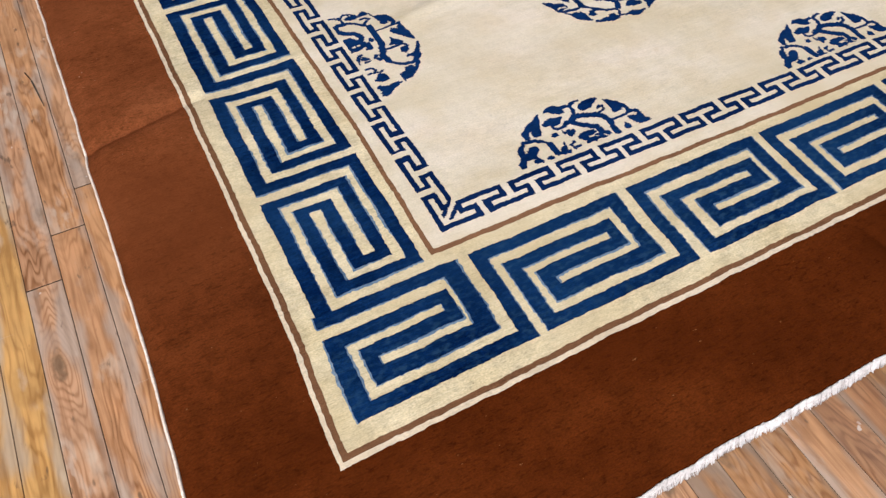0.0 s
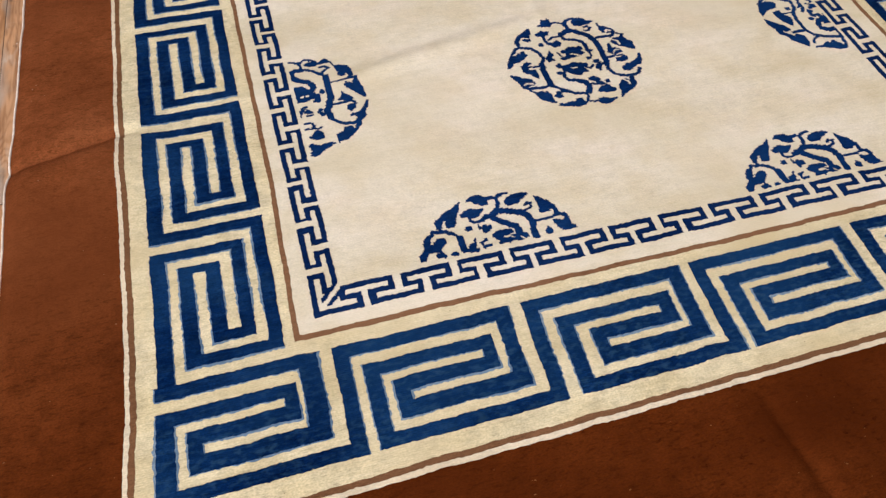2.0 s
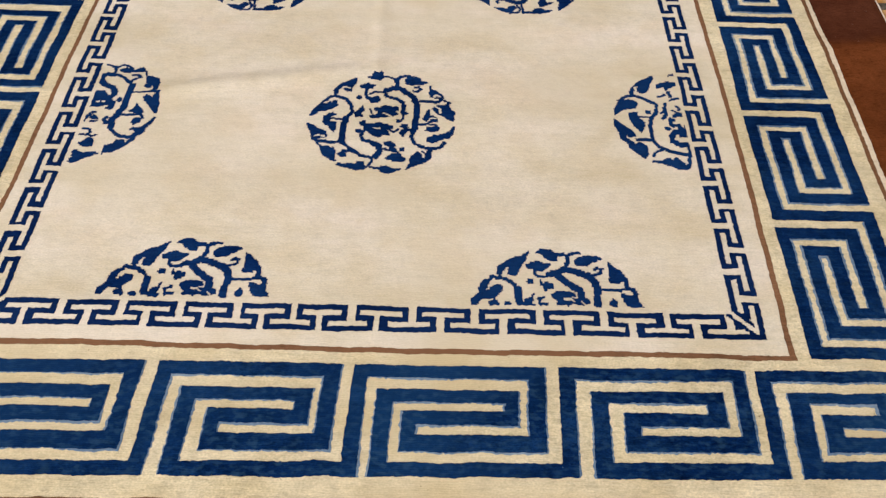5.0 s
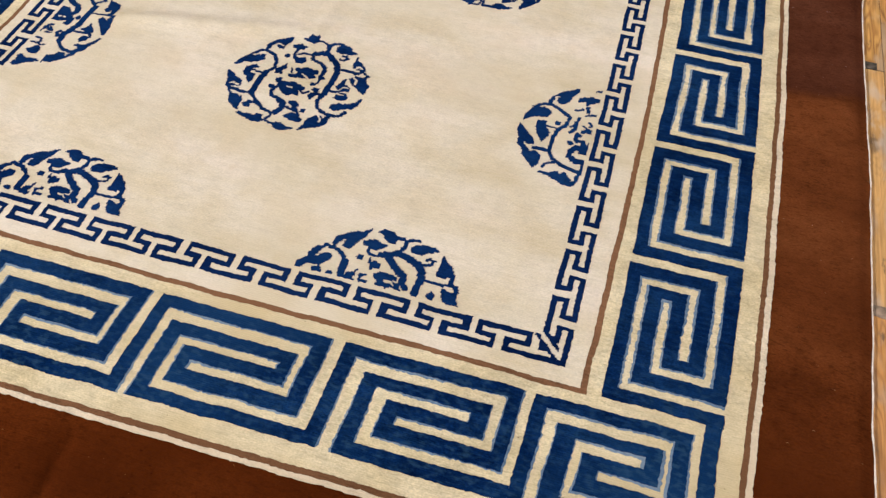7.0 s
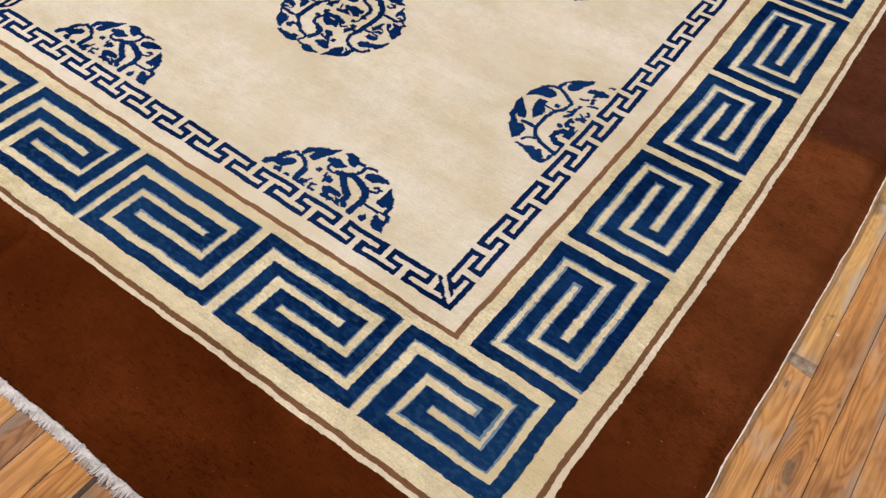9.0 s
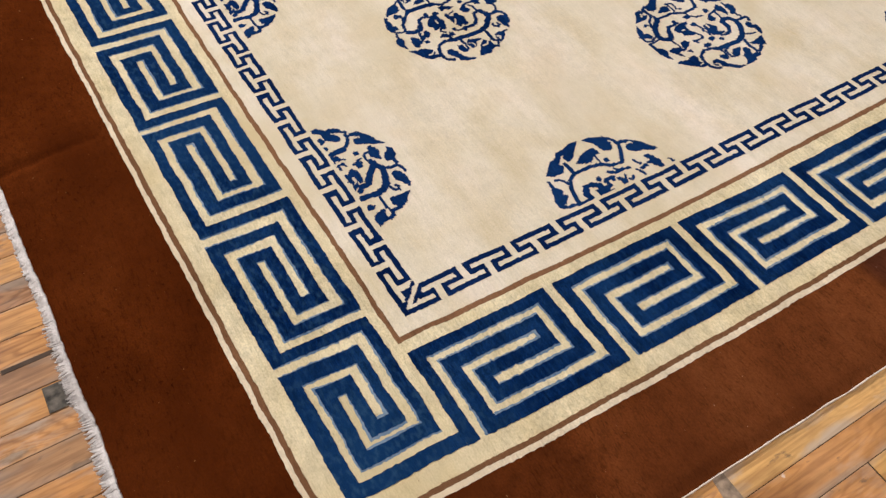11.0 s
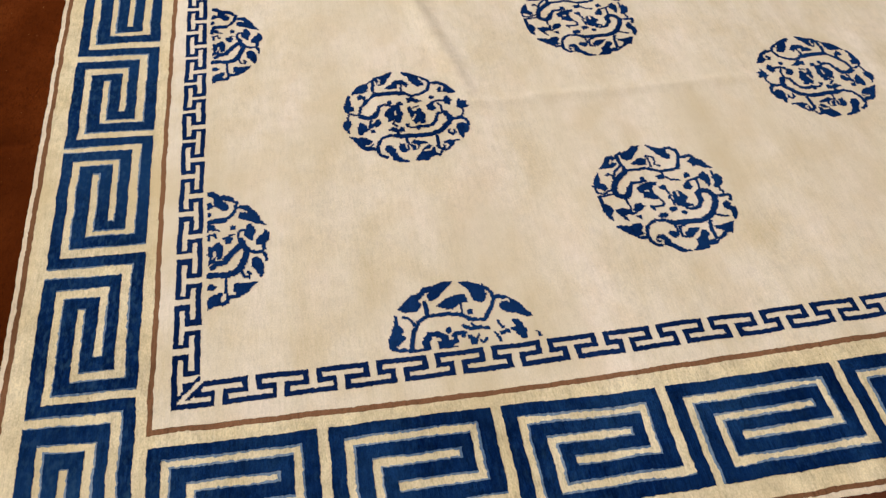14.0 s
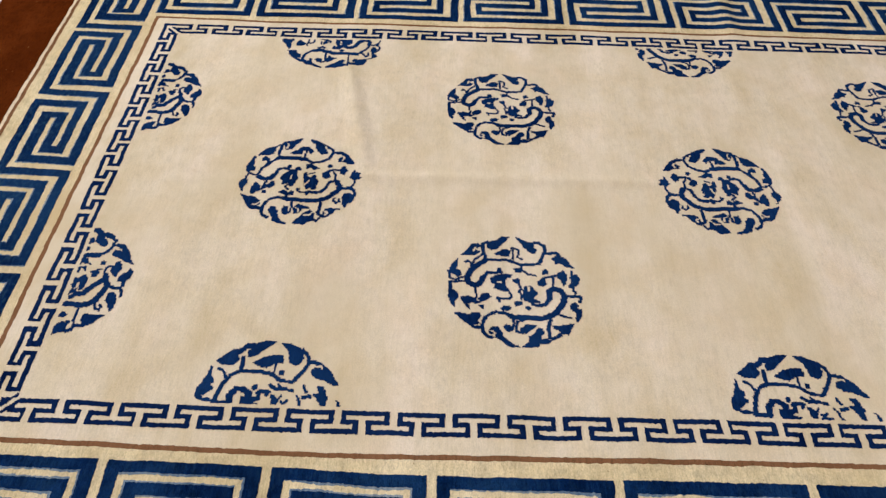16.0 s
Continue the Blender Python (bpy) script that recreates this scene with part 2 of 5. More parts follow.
def board_material(name, spread, tones, grey, grey_from, streak, scuff=1.0):
    """Old oak: each board its own tone, long grain, knots with rings round them, greyed edges and worn patches, scratches."""
    m, nt, b = nodes_of(name, 0.42)
    b.inputs["Specular IOR Level"].default_value = 0.4
    tc = nt.nodes.new("ShaderNodeTexCoord")
    sep = nt.nodes.new("ShaderNodeSeparateXYZ")
    nt.links.new(tc.outputs["Object"], sep.inputs[0])
    if spread == "object":
        rnd = nt.nodes.new("ShaderNodeObjectInfo").outputs["Random"]
        across = sums(nt, "DIVIDE", sep.outputs["X"], BW)
    else:
        rnd = nt.nodes.new("ShaderNodeNewGeometry").outputs["Random Per Island"]
        across = sums(nt, "FRACT", sums(nt, "DIVIDE", sums(nt, "ADD", sep.outputs["X"], 1.147 * U + 40 * BW), BW), 0.0)
    shift = nt.nodes.new("ShaderNodeCombineXYZ")
    for s, k in (("X", 37.0), ("Y", 61.0), ("Z", 23.0)):
        nt.links.new(sums(nt, "MULTIPLY", rnd, k), shift.inputs[s])
    off = shift.outputs[0]
    tone = ramp(nt, rnd, *[(i / (len(tones) - 1), t) for i, t in enumerate(tones)])
    # a sparse knot here and there bends the growth rings round it
    mp = nt.nodes.new("ShaderNodeMapping")
    mp.inputs["Scale"].default_value = (8.0, 2.6, 1.0)
    nt.links.new(tc.outputs["Object"], mp.inputs["Vector"])
    nt.links.new(off, mp.inputs["Location"])
    vor = nt.nodes.new("ShaderNodeTexVoronoi")
    vor.voronoi_dimensions = "2D"
    vor.inputs["Scale"].default_value = 0.75
    nt.links.new(mp.outputs["Vector"], vor.inputs["Vector"])
    near = sums(nt, "MAXIMUM", sums(nt, "MULTIPLY_ADD", vor.outputs["Distance"], -2.0, 1.0), 0.0)
    swirl = sums(nt, "MULTIPLY", sums(nt, "MULTIPLY", near, near), 0.45)
    figure = sums(nt, "ADD", noise_at(nt, 5.5, 3.0, (2.6, 0.36, 1.0), "Object", off), swirl)
    wob = sums(nt, "MULTIPLY_ADD", noise_at(nt, 45.0, 3.0, (1.0, 0.22, 1.0), "Object", off), 0.030, figure)
    sine = sums(nt, "SINE", sums(nt, "MULTIPLY", wob, 96.0), 0.0)
    half = sums(nt, "MULTIPLY_ADD", sine, 0.5, 0.5)
    grain = ramp(nt, half, (0.0, (0.58, 0.47, 0.36)), (0.40, (0.92, 0.90, 0.87)), (1.0, (1.08, 1.08, 1.06)))
    some = ramp(nt, noise_at(nt, 3.3, 4.0, (2.0, 0.7, 1.0), "Object", off), (0.36, (0.12, 0.12, 0.12)), (0.64, (streak, streak, streak)))
    col = mixed(nt, some, tone, mixed(nt, 1.0, tone, grain, "MULTIPLY"))
    pores = ramp(nt, noise_at(nt, 110.0, 5.0, (1.0, 0.045, 1.0), "Object", off), (0.36, (0.58, 0.50, 0.43)), (0.56, (1.0, 1.0, 1.0)))
    col = mixed(nt, 0.72, col, pores, "MULTIPLY")
    knot = ramp(nt, sums(nt, "MULTIPLY_ADD", noise_at(nt, 60.0, 3.0), 0.10, vor.outputs["Distance"]), (0.085, (0.75, 0.75, 0.75)), (0.135, (0, 0, 0)))
    col = mixed(nt, knot, col, (0.12, 0.075, 0.045))
    mottle = ramp(nt, noise_at(nt, 26.0, 6.0, (1.0, 0.45, 1.0), "Object", off), (0.32, (0.74, 0.70, 0.67)), (0.5, (1.0, 1.0, 1.0)), (0.70, (1.20, 1.17, 1.14)))
    col = mixed(nt, 0.8, col, mottle, "MULTIPLY")
    # grey, worn bare, above all along the edges
    rim = sums(nt, "MULTIPLY", sums(nt, "ABSOLUTE", sums(nt, "SUBTRACT", across, 0.5), 0.0), 0.42)
    worn = ramp(nt, sums(nt, "ADD", noise_at(nt, 8.5, 8.0, (1.5, 0.5, 1.0), "Object", off), rim), (grey_from, (0, 0, 0)), (grey_from + 0.12, (0.75, 0.75, 0.75)))
    col = mixed(nt, worn, col, mixed(nt, 0.5, grey, mixed(nt, 1.0, grey, pores, "MULTIPLY")))
    fine = ramp(nt, noise_at(nt, 75.0, 8.0, (1.0, 0.30, 1.0), "Object", off), (0.48, (0, 0, 0)), (0.60, (0.5 * scuff,) * 3))
    scuffed = ramp(nt, noise_at(nt, 5.0, 5.0, (1.5, 0.8, 1.0), "Object", off), (0.52, (0, 0, 0)), (0.64, (1.0, 1.0, 1.0)))
    col = mixed(nt, mixed(nt, 1.0, fine, scuffed, "MULTIPLY"), col, (0.54, 0.44, 0.37))
    pale = ramp(nt, noise_at(nt, 9.0, 7.0, (1.7, 0.7, 1.0), "Object", off), (0.63, (0, 0, 0)), (0.72, (0.55 * scuff,) * 3))
    col = mixed(nt, pale, col, (0.56, 0.45, 0.36))
    specks = ramp(nt, noise_at(nt, 52.0, 4.0, (1.0, 0.35, 1.0), "Object", off), (0.66, (0, 0, 0)), (0.73, (0.75, 0.75, 0.75)))
    col = mixed(nt, specks, col, (0.10, 0.06, 0.04))
    # white flecks of old paint
    flecks = ramp(nt, noise_at(nt, 33.0, 3.0, (1.0, 0.8, 1.0), "Object", off), (0.735, (0, 0, 0)), (0.765, (0.7, 0.7, 0.7)))
    col = mixed(nt, flecks, col, (0.66, 0.58, 0.54))
    # fine pale scratches that run askew
    sm = nt.nodes.new("ShaderNodeMapping")
    sm.inputs["Rotation"].default_value = (0, 0, radians(-38))
    sm.inputs["Scale"].default_value = (1.4, 55.0, 1.0)
    nt.links.new(tc.outputs["Object"], sm.inputs["Vector"])
    sn = nt.nodes.new("ShaderNodeTexNoise")
    sn.inputs["Scale"].default_value, sn.inputs["Detail"].default_value = 4.0, 2.0
    nt.links.new(sm.outputs["Vector"], sn.inputs["Vector"])
    scratch = ramp(nt, sn.outputs["Fac"], (0.735, (0, 0, 0)), (0.765, (0.4, 0.4, 0.4)))
    col = mixed(nt, scratch, col, (0.58, 0.50, 0.44))
    nt.links.new(col, b.inputs["Base Color"])
    gloss = ramp(nt, noise_at(nt, 6.0, 4.0, (1.5, 0.6, 1.0), "Object", off), (0.3, (0.36, 0.36, 0.36)), (0.7, (0.62, 0.62, 0.62)))
    nt.links.new(gloss, b.inputs["Roughness"])
    rough = bump(nt, b, noise_at(nt, 60.0, 3.0, (1.0, 0.08, 1.0), "Object", off), 0.3, 0.0014)
    bump(nt, b, noise_at(nt, 18.0, 4.0, (1.0, 0.5, 1.0), "Object", off), 0.25, 0.003, rough)
    return m


GOLDEN = ((0.46, 0.205, 0.062), (0.52, 0.243, 0.070), (0.48, 0.215, 0.064), (0.56, 0.278, 0.082), (0.50, 0.232, 0.067))
ROSY = ((0.47, 0.262, 0.150), (0.42, 0.222, 0.125), (0.50, 0.260, 0.122), (0.46, 0.262, 0.158))
BOARD = board_material("golden_oak_board", "object", GOLDEN, (0.34, 0.24, 0.175), 0.68, 0.75, 0.45)
WORN_BOARD = board_material("worn_rosy_oak_board", "object", ROSY, (0.40, 0.31, 0.26), 0.60, 0.95)
AMBER_BOARD = board_material("amber_oak_board", "object", ((0.345, 0.170, 0.072), (0.39, 0.198, 0.082), (0.32, 0.150, 0.066)), (0.26, 0.185, 0.140), 0.62, 1.0, 0.45)
BLOND_BOARD = board_material("blond_oak_board", "object", ((0.58, 0.325, 0.115), (0.62, 0.355, 0.13)), (0.44, 0.36, 0.305), 0.60, 0.35)
YELLOW_BOARD = board_material("yellow_varnished_oak_board", "object", ((0.50, 0.275, 0.095), (0.53, 0.30, 0.108)), (0.42, 0.33, 0.25), 0.63, 0.55)
TAN_BOARD = board_material("pale_tan_oak_board", "object", ((0.54, 0.285, 0.085), (0.58, 0.315, 0.095), (0.50, 0.25, 0.075)), (0.42, 0.30, 0.20), 0.66, 1.0, 0.7)
BOARD_FAR = board_material("golden_oak_boards_far", "island", GOLDEN, (0.36, 0.26, 0.195), 0.655, 0.72, 0.5)


def plain(name, colour, rough=0.8, scale=8.0, vary=0.12):
    m, nt, b = nodes_of(name, rough)
    lo, hi = tuple(c * (1 - vary) for c in colour), tuple(min(1, c * (1 + vary)) for c in colour)
    nt.links.new(ramp(nt, noise_at(nt, scale, 5.0), (0.3, lo), (0.7, hi)), b.inputs["Base Color"])
    bump(nt, b, noise_at(nt, scale * 12, 3.0), 0.15, 0.002)
    return m


WALL = plain("painted_plaster", (0.46, 0.455, 0.44))
CEIL = plain("grey_ceiling_paint", (0.50, 0.50, 0.49))
JOINT = plain("dark_floor_joint", (0.035, 0.022, 0.014), 0.9)
GREY = plain("grey_worn_wood", (0.075, 0.062, 0.052), 0.6, 55.0, 0.9)
WEATHERED = plain("weathered_grey_wood", (0.27, 0.195, 0.145), 0.6, 60.0, 0.45)
DARKWOOD = plain("dark_wood_sliver", (0.05, 0.03, 0.02), 0.7, 30.0, 0.3)
STEEL = plain("white_enamelled_steel", (0.8, 0.8, 0.78), 0.4)
GLOW = bpy.data.materials.new("lit_diffuser")
GLOW.use_nodes = True
gb = GLOW.node_tree.nodes["Principled BSDF"]
gb.inputs["Base Color"].default_value = (0.9, 0.9, 0.88, 1)
gb.inputs["Emission Color"].default_value = (*LAMP_COLOUR, 1)
gb.inputs["Emission Strength"].default_value = 6.0


# ---- mesh helpers ----
def mesh_object(name, verts, faces, materials, parent=None, label="", slots=None, smooth=False):
    me = bpy.data.meshes.new(name)
    me.from_pydata(verts, [], faces)
    for mt in materials:
        me.materials.append(mt)
    if slots is not None:
        me.polygons.foreach_set("material_index", slots)
    if smooth:
        me.polygons.foreach_set("use_smooth", [True] * len(me.polygons))
    me.update()
    ob = new(name, me)
    ob.parent = parent
    if label:
        ob["label"] = label
    return ob


def box_mesh(lo, hi, bevel=0.0):
    bm = bmesh.new()
    bmesh.ops.create_cube(bm, size=1)
    for v in bm.verts:
        v.co = Vector([lo[i] + (v.co[i] + 0.5) * (hi[i] - lo[i]) for i in range(3)])
    if bevel:
        bmesh.ops.bevel(bm, geom=bm.edges[:], offset=bevel, segments=1, affect="EDGES")
    return bm


def part(name, bm, material, parent=None, label=""):
    me = bpy.data.meshes.new(name)
    bm.to_mesh(me)
    bm.free()
    me.materials.append(material)
    ob = new(name, me)
    ob.parent = parent
    if label:
        ob["label"] = label
    return ob


# ---- the room ----
ROOM = (-6.0, 6.4, -6.4, 8.0)
x0, x1, y0, y1 = ROOM
floor = tagged(part("floor", box_mesh((x0, y0, -0.14), (x1, y1, -0.0014)), JOINT), "worn oak strip floor under the rug", "floor", kind="structure")
# unseen ceiling and walls, added to close the room and bound its bounced light
tagged(part("ceiling", box_mesh((x0, y0, CEILING), (x1, y1, CEILING + 0.12)), CEIL), "plain grey painted ceiling", "ceiling", kind="structure")
for nm, lo, hi in (("wall_west", (x0 - 0.15, y0 - 0.15, -0.14), (x0, y1 + 0.15, CEILING + 0.12)), ("wall_east", (x1, y0 - 0.15, -0.14), (x1 + 0.15, y1 + 0.15, CEILING + 0.12)),
                   ("wall_south", (x0, y0 - 0.15, -0.14), (x1, y0, CEILING + 0.12)), ("wall_north", (x0, y1, -0.14), (x1, y1 + 0.15, CEILING + 0.12))):
    tagged(part(nm, box_mesh(lo, hi), WALL), "plain light grey painted plaster wall", "wall", kind="structure")


def added_ceiling_light(x, y, watts):
    root = new("added_ceiling_light")
    root.location = (x, y, CEILING)
    tagged(root, "unseen added ceiling light, white enamelled with a lit diffuser", "ceiling light", "ceiling lights")
    bm = box_mesh((-0.32, -0.62, -0.07), (0.32, 0.62, -0.001), 0.006)
    part("housing", bm, STEEL, root)
    part("diffuser", box_mesh((-0.29, -0.59, -0.082), (0.29, 0.59, -0.0702), 0.004), GLOW, root, "glowing white diffuser")
    lamp = bpy.data.lights.new("added_ceiling_lamp", "AREA")
    lamp.shape, lamp.size, lamp.size_y, lamp.energy, lamp.color = "RECTANGLE", 0.58, 1.18, watts, LAMP_COLOUR
    lo = new("lamp", lamp)
    lo.parent = root
    lo.location = (0, 0, -0.09)
    return root


for lx, ly, watts in ADDED_LAMPS:
    added_ceiling_light(lx, ly, watts)


def added_spotlight(at, to, watts):
    root = new("added_spotlight")
    root.location = (at.x, at.y, CEILING)
    tagged(root, "unseen added spotlight under the ceiling, white enamelled", "spotlight")
    part("canopy", box_mesh((-0.35, -0.03, -0.04), (0.35, 0.03, -0.001), 0.004), STEEL, root)
    part("stem", box_mesh((-0.012, -0.012, at.z - CEILING + 0.06), (0.012, 0.012, -0.041), 0.003), STEEL, root)
    bm = bmesh.new()
    bmesh.ops.create_cone(bm, segments=24, radius1=0.10, radius2=0.075, depth=0.20, cap_ends=True)
    bmesh.ops.delete(bm, geom=[f for f in bm.faces if f.normal.z < -0.9], context="FACES")
    head = part("head", bm, STEEL, root)
    turn = (at - to).to_track_quat("Z", "Y")
    head.rotation_mode = "QUATERNION"
    head.rotation_quaternion = turn
    head.location = (0, 0, at.z - CEILING)
    lamp = bpy.data.lights.new("added_spot_lamp", "SPOT")
    lamp.energy, lamp.color, lamp.spot_size, lamp.spot_blend, lamp.shadow_soft_size = watts, LAMP_COLOUR, radians(82), 1.0, 0.09
    lo = new("lamp", lamp)
    lo.parent = root
    lo.rotation_mode = "QUATERNION"
    lo.rotation_quaternion = turn
    lo.location = Vector((0, 0, at.z - CEILING)) - (at - to).normalized() * 0.12


added_spotlight(SPOT_AT, SPOT_TO, SPOT_WATTS)


# ---- the rug: shape of its surface ----
PILE = 0.011        # height of the pile's top over the floor


def fold(d, width):
    return np.exp(-(d / width) ** 2)


def step(x, a, b):
    s = np.clip((x - a) / (b - a), 0, 1)
    return s * s * (3 - 2 * s)


def wave(x, y, seed, size):
    """Smooth uneven field, about -1 to 1, from a few crossed sines."""
    r = np.random.RandomState(seed)
    out = np.zeros_like(x)
    for _ in range(7):
        a, p, k = r.uniform(0, 6.283), r.uniform(0, 6.283), r.uniform(0.6, 1.6) * 6.283 / size
        out += np.sin((x * np.cos(a) + y * np.sin(a)) * k + p)
    return out / 4.0


def relief(u, v):
    """Height of the rug's creases and swells in metres, in plan units."""
    # across the left border: a sharp fold line between two swells
    d = v - (0.72 + 0.22 * (u + 0.72))
    z = np.where(d < 0, 0.074 * (1 - np.exp(np.minimum(d, 0) / 0.10)) * np.exp(np.minimum(d, 0) / 0.17), 0.026 * (1 - np.exp(-np.maximum(d, 0) / 0.026)) * np.exp(-np.maximum(d, 0) / 0.22)) * step(-u, 0.40, 0.66) * (1 - 0.5 * step(-u, 0.80, 0.90))
    # across the near border: another
    d = u - (0.985 - 0.11 * (v + 0.75))
    z += np.where(d < 0, 0.040 * (1 - np.exp(np.minimum(d, 0) / 0.08)) * np.exp(np.minimum(d, 0) / 0.12), 0.026 * (1 - np.exp(-np.maximum(d, 0) / 0.04)) * np.exp(-np.maximum(d, 0) / 0.13)) * step(-v, 0.50, 0.78)
    # across the right border: a ridge, steep towards the far end
    d = v - (1.155 + 0.10 * (u - 2.59))
    z += 0.021 * np.where(d < 0, np.exp(np.minimum(d, 0) / 0.09), np.exp(-np.maximum(d, 0) / 0.06)) * step(u, 2.48, 2.80) * (1 - 0.85 * step(u, 2.80, 2.88))
    z += 0.010 * fold(v - 2.70, 0.05) * step(-u, -0.02, 0.25)
    z += 0.010 * fold(v - (0.86 + 0.2 * (u - 0.3)), 0.04) * step(u, 0.05, 0.4) * step(-u, -1.15, -0.7)
    z += 0.0042 * fold(u - (0.968 - 0.013 * v), 0.026) * step(v, 0.75, 1.1) * step(-v, -2.5, -2.0)
    z += 0.0016 * (1 + wave(u, v, 5, 0.55)) * (1 - 0.85 * step(np.abs(u - 0.993), 1.55, 1.87))
    return np.maximum(z, 0)


def warp(u, v):
    """Plan units to metres: the hand-woven rug is a little skewed, bowed and uneven."""
    low = np.exp(-np.clip(v + 0.45, -0.5, 9) / 0.42)
    du = -0.040 * low * step(u, 2.0, 2.4) - 0.024 * low * step(-u, 0.55, 0.85)
    du = du + fold(v - 1.0, 0.9) * (0.009 * step(u, 1.7, 2.0) + 0.010 * step(u, 2.09, 2.13) * (1 - step(u, 2.155, 2.21)))
    du = du - 0.014 * step(v, 0.1, 1.6) * step(-u, -0.2, 0.05) * (1 - step(-u, 0.2, 0.45))
    # the guard stripes swing out at the left corner, the inner line bends there
    du = du - 0.020 * step(-u, 0.42, 0.55) * (1 - step(-u, 0.58, 0.80)) * step(-v, 0.1, 0.55)
    du = du - 0.012 * (1 - step(v, -0.1, 0.5)) * step(-u, 0.09, 0.112) * (1 - step(-u, 0.14, 0.165))
    du = du + 0.016 * step(v, 0.7, 1.3) * step(u, 2.16, 2.20) * (1 - step(u, 2.24, 2.40))
    # the right selvage is drawn in as far as the ridge
    du = du - 0.016 * step(u, 2.7, 2.88) * (1 - step(v, 1.5, 2.2)) * step(v, -0.3, 0.0)
    du = du + 0.012 * step(-v, 0.2, 0.45) * step(u, 2.35, 2.45) * (1 - step(u, 2.6, 2.8))
    # the near border's bars lean a little
    du = du + 0.036 * (v + 0.33) * step(-v, 0.13, 0.17) * (1 - step(-v, 0.50, 0.53)) * step(u, -0.1, 0.1) * (1 - step(u, 2.1, 2.3))
    dv = 0.018 * (u - 1.0) * step(-v, -0.1, 0.55)
    dv = dv + 0.006 * (1 - step(u, 0.1, 0.9)) * step(-v, 0.105, 0.125) * (1 - step(-v, 0.15, 0.175))
    # the outer edges wander more, and more slowly
    out = step(np.abs(u - 1.0), 1.6, 1.88)
    fine = 1 - 0.8 * out
    du = du + 0.0018 * wave(u, v, 11, 0.19) + fine * (0.0013 * wave(u, v, 12, 0.030) + 0.0015 * wave(u, v, 15, 0.012))
    dv = dv + 0.0022 * wave(u, v, 13, 0.20) + fine * (0.0013 * wave(u, v, 14, 0.030) + 0.0015 * wave(u, v, 16, 0.012))
    du = du + out * 0.0016 * wave(v, v * 0, 21, 0.6)
    du = du - 0.006 * step(-u, 0.70, 0.88) * (1 - step(v, 0.3, 1.2))
    dv = dv + step(np.abs(v - 2.44), 3.0, 3.36) * 0.009 * wave(u, u * 0, 22, 0.7)
    return (u + du) * U, (v + dv) * U


def place(u, v, lift):
    x, y = warp(u, v)
    thin = 0.0078 * step(np.abs(u - 0.993), 1.846, 1.889)      # the pile thins out at the selvages
    return np.stack([x, y, PILE - thin + lift + relief(u, v)], -1)


def refine(edges, fine):
    out, owner = [edges[0]], []
    for i, (a, b) in enumerate(zip(edges[:-1], edges[1:])):
        n = max(1, int(math.ceil((b - a) / fine - 1e-6)))
        out += [a + (b - a) * (j + 1) / n for j in range(n)]
        owner += [i] * n
    return np.array(out), np.array(owner)


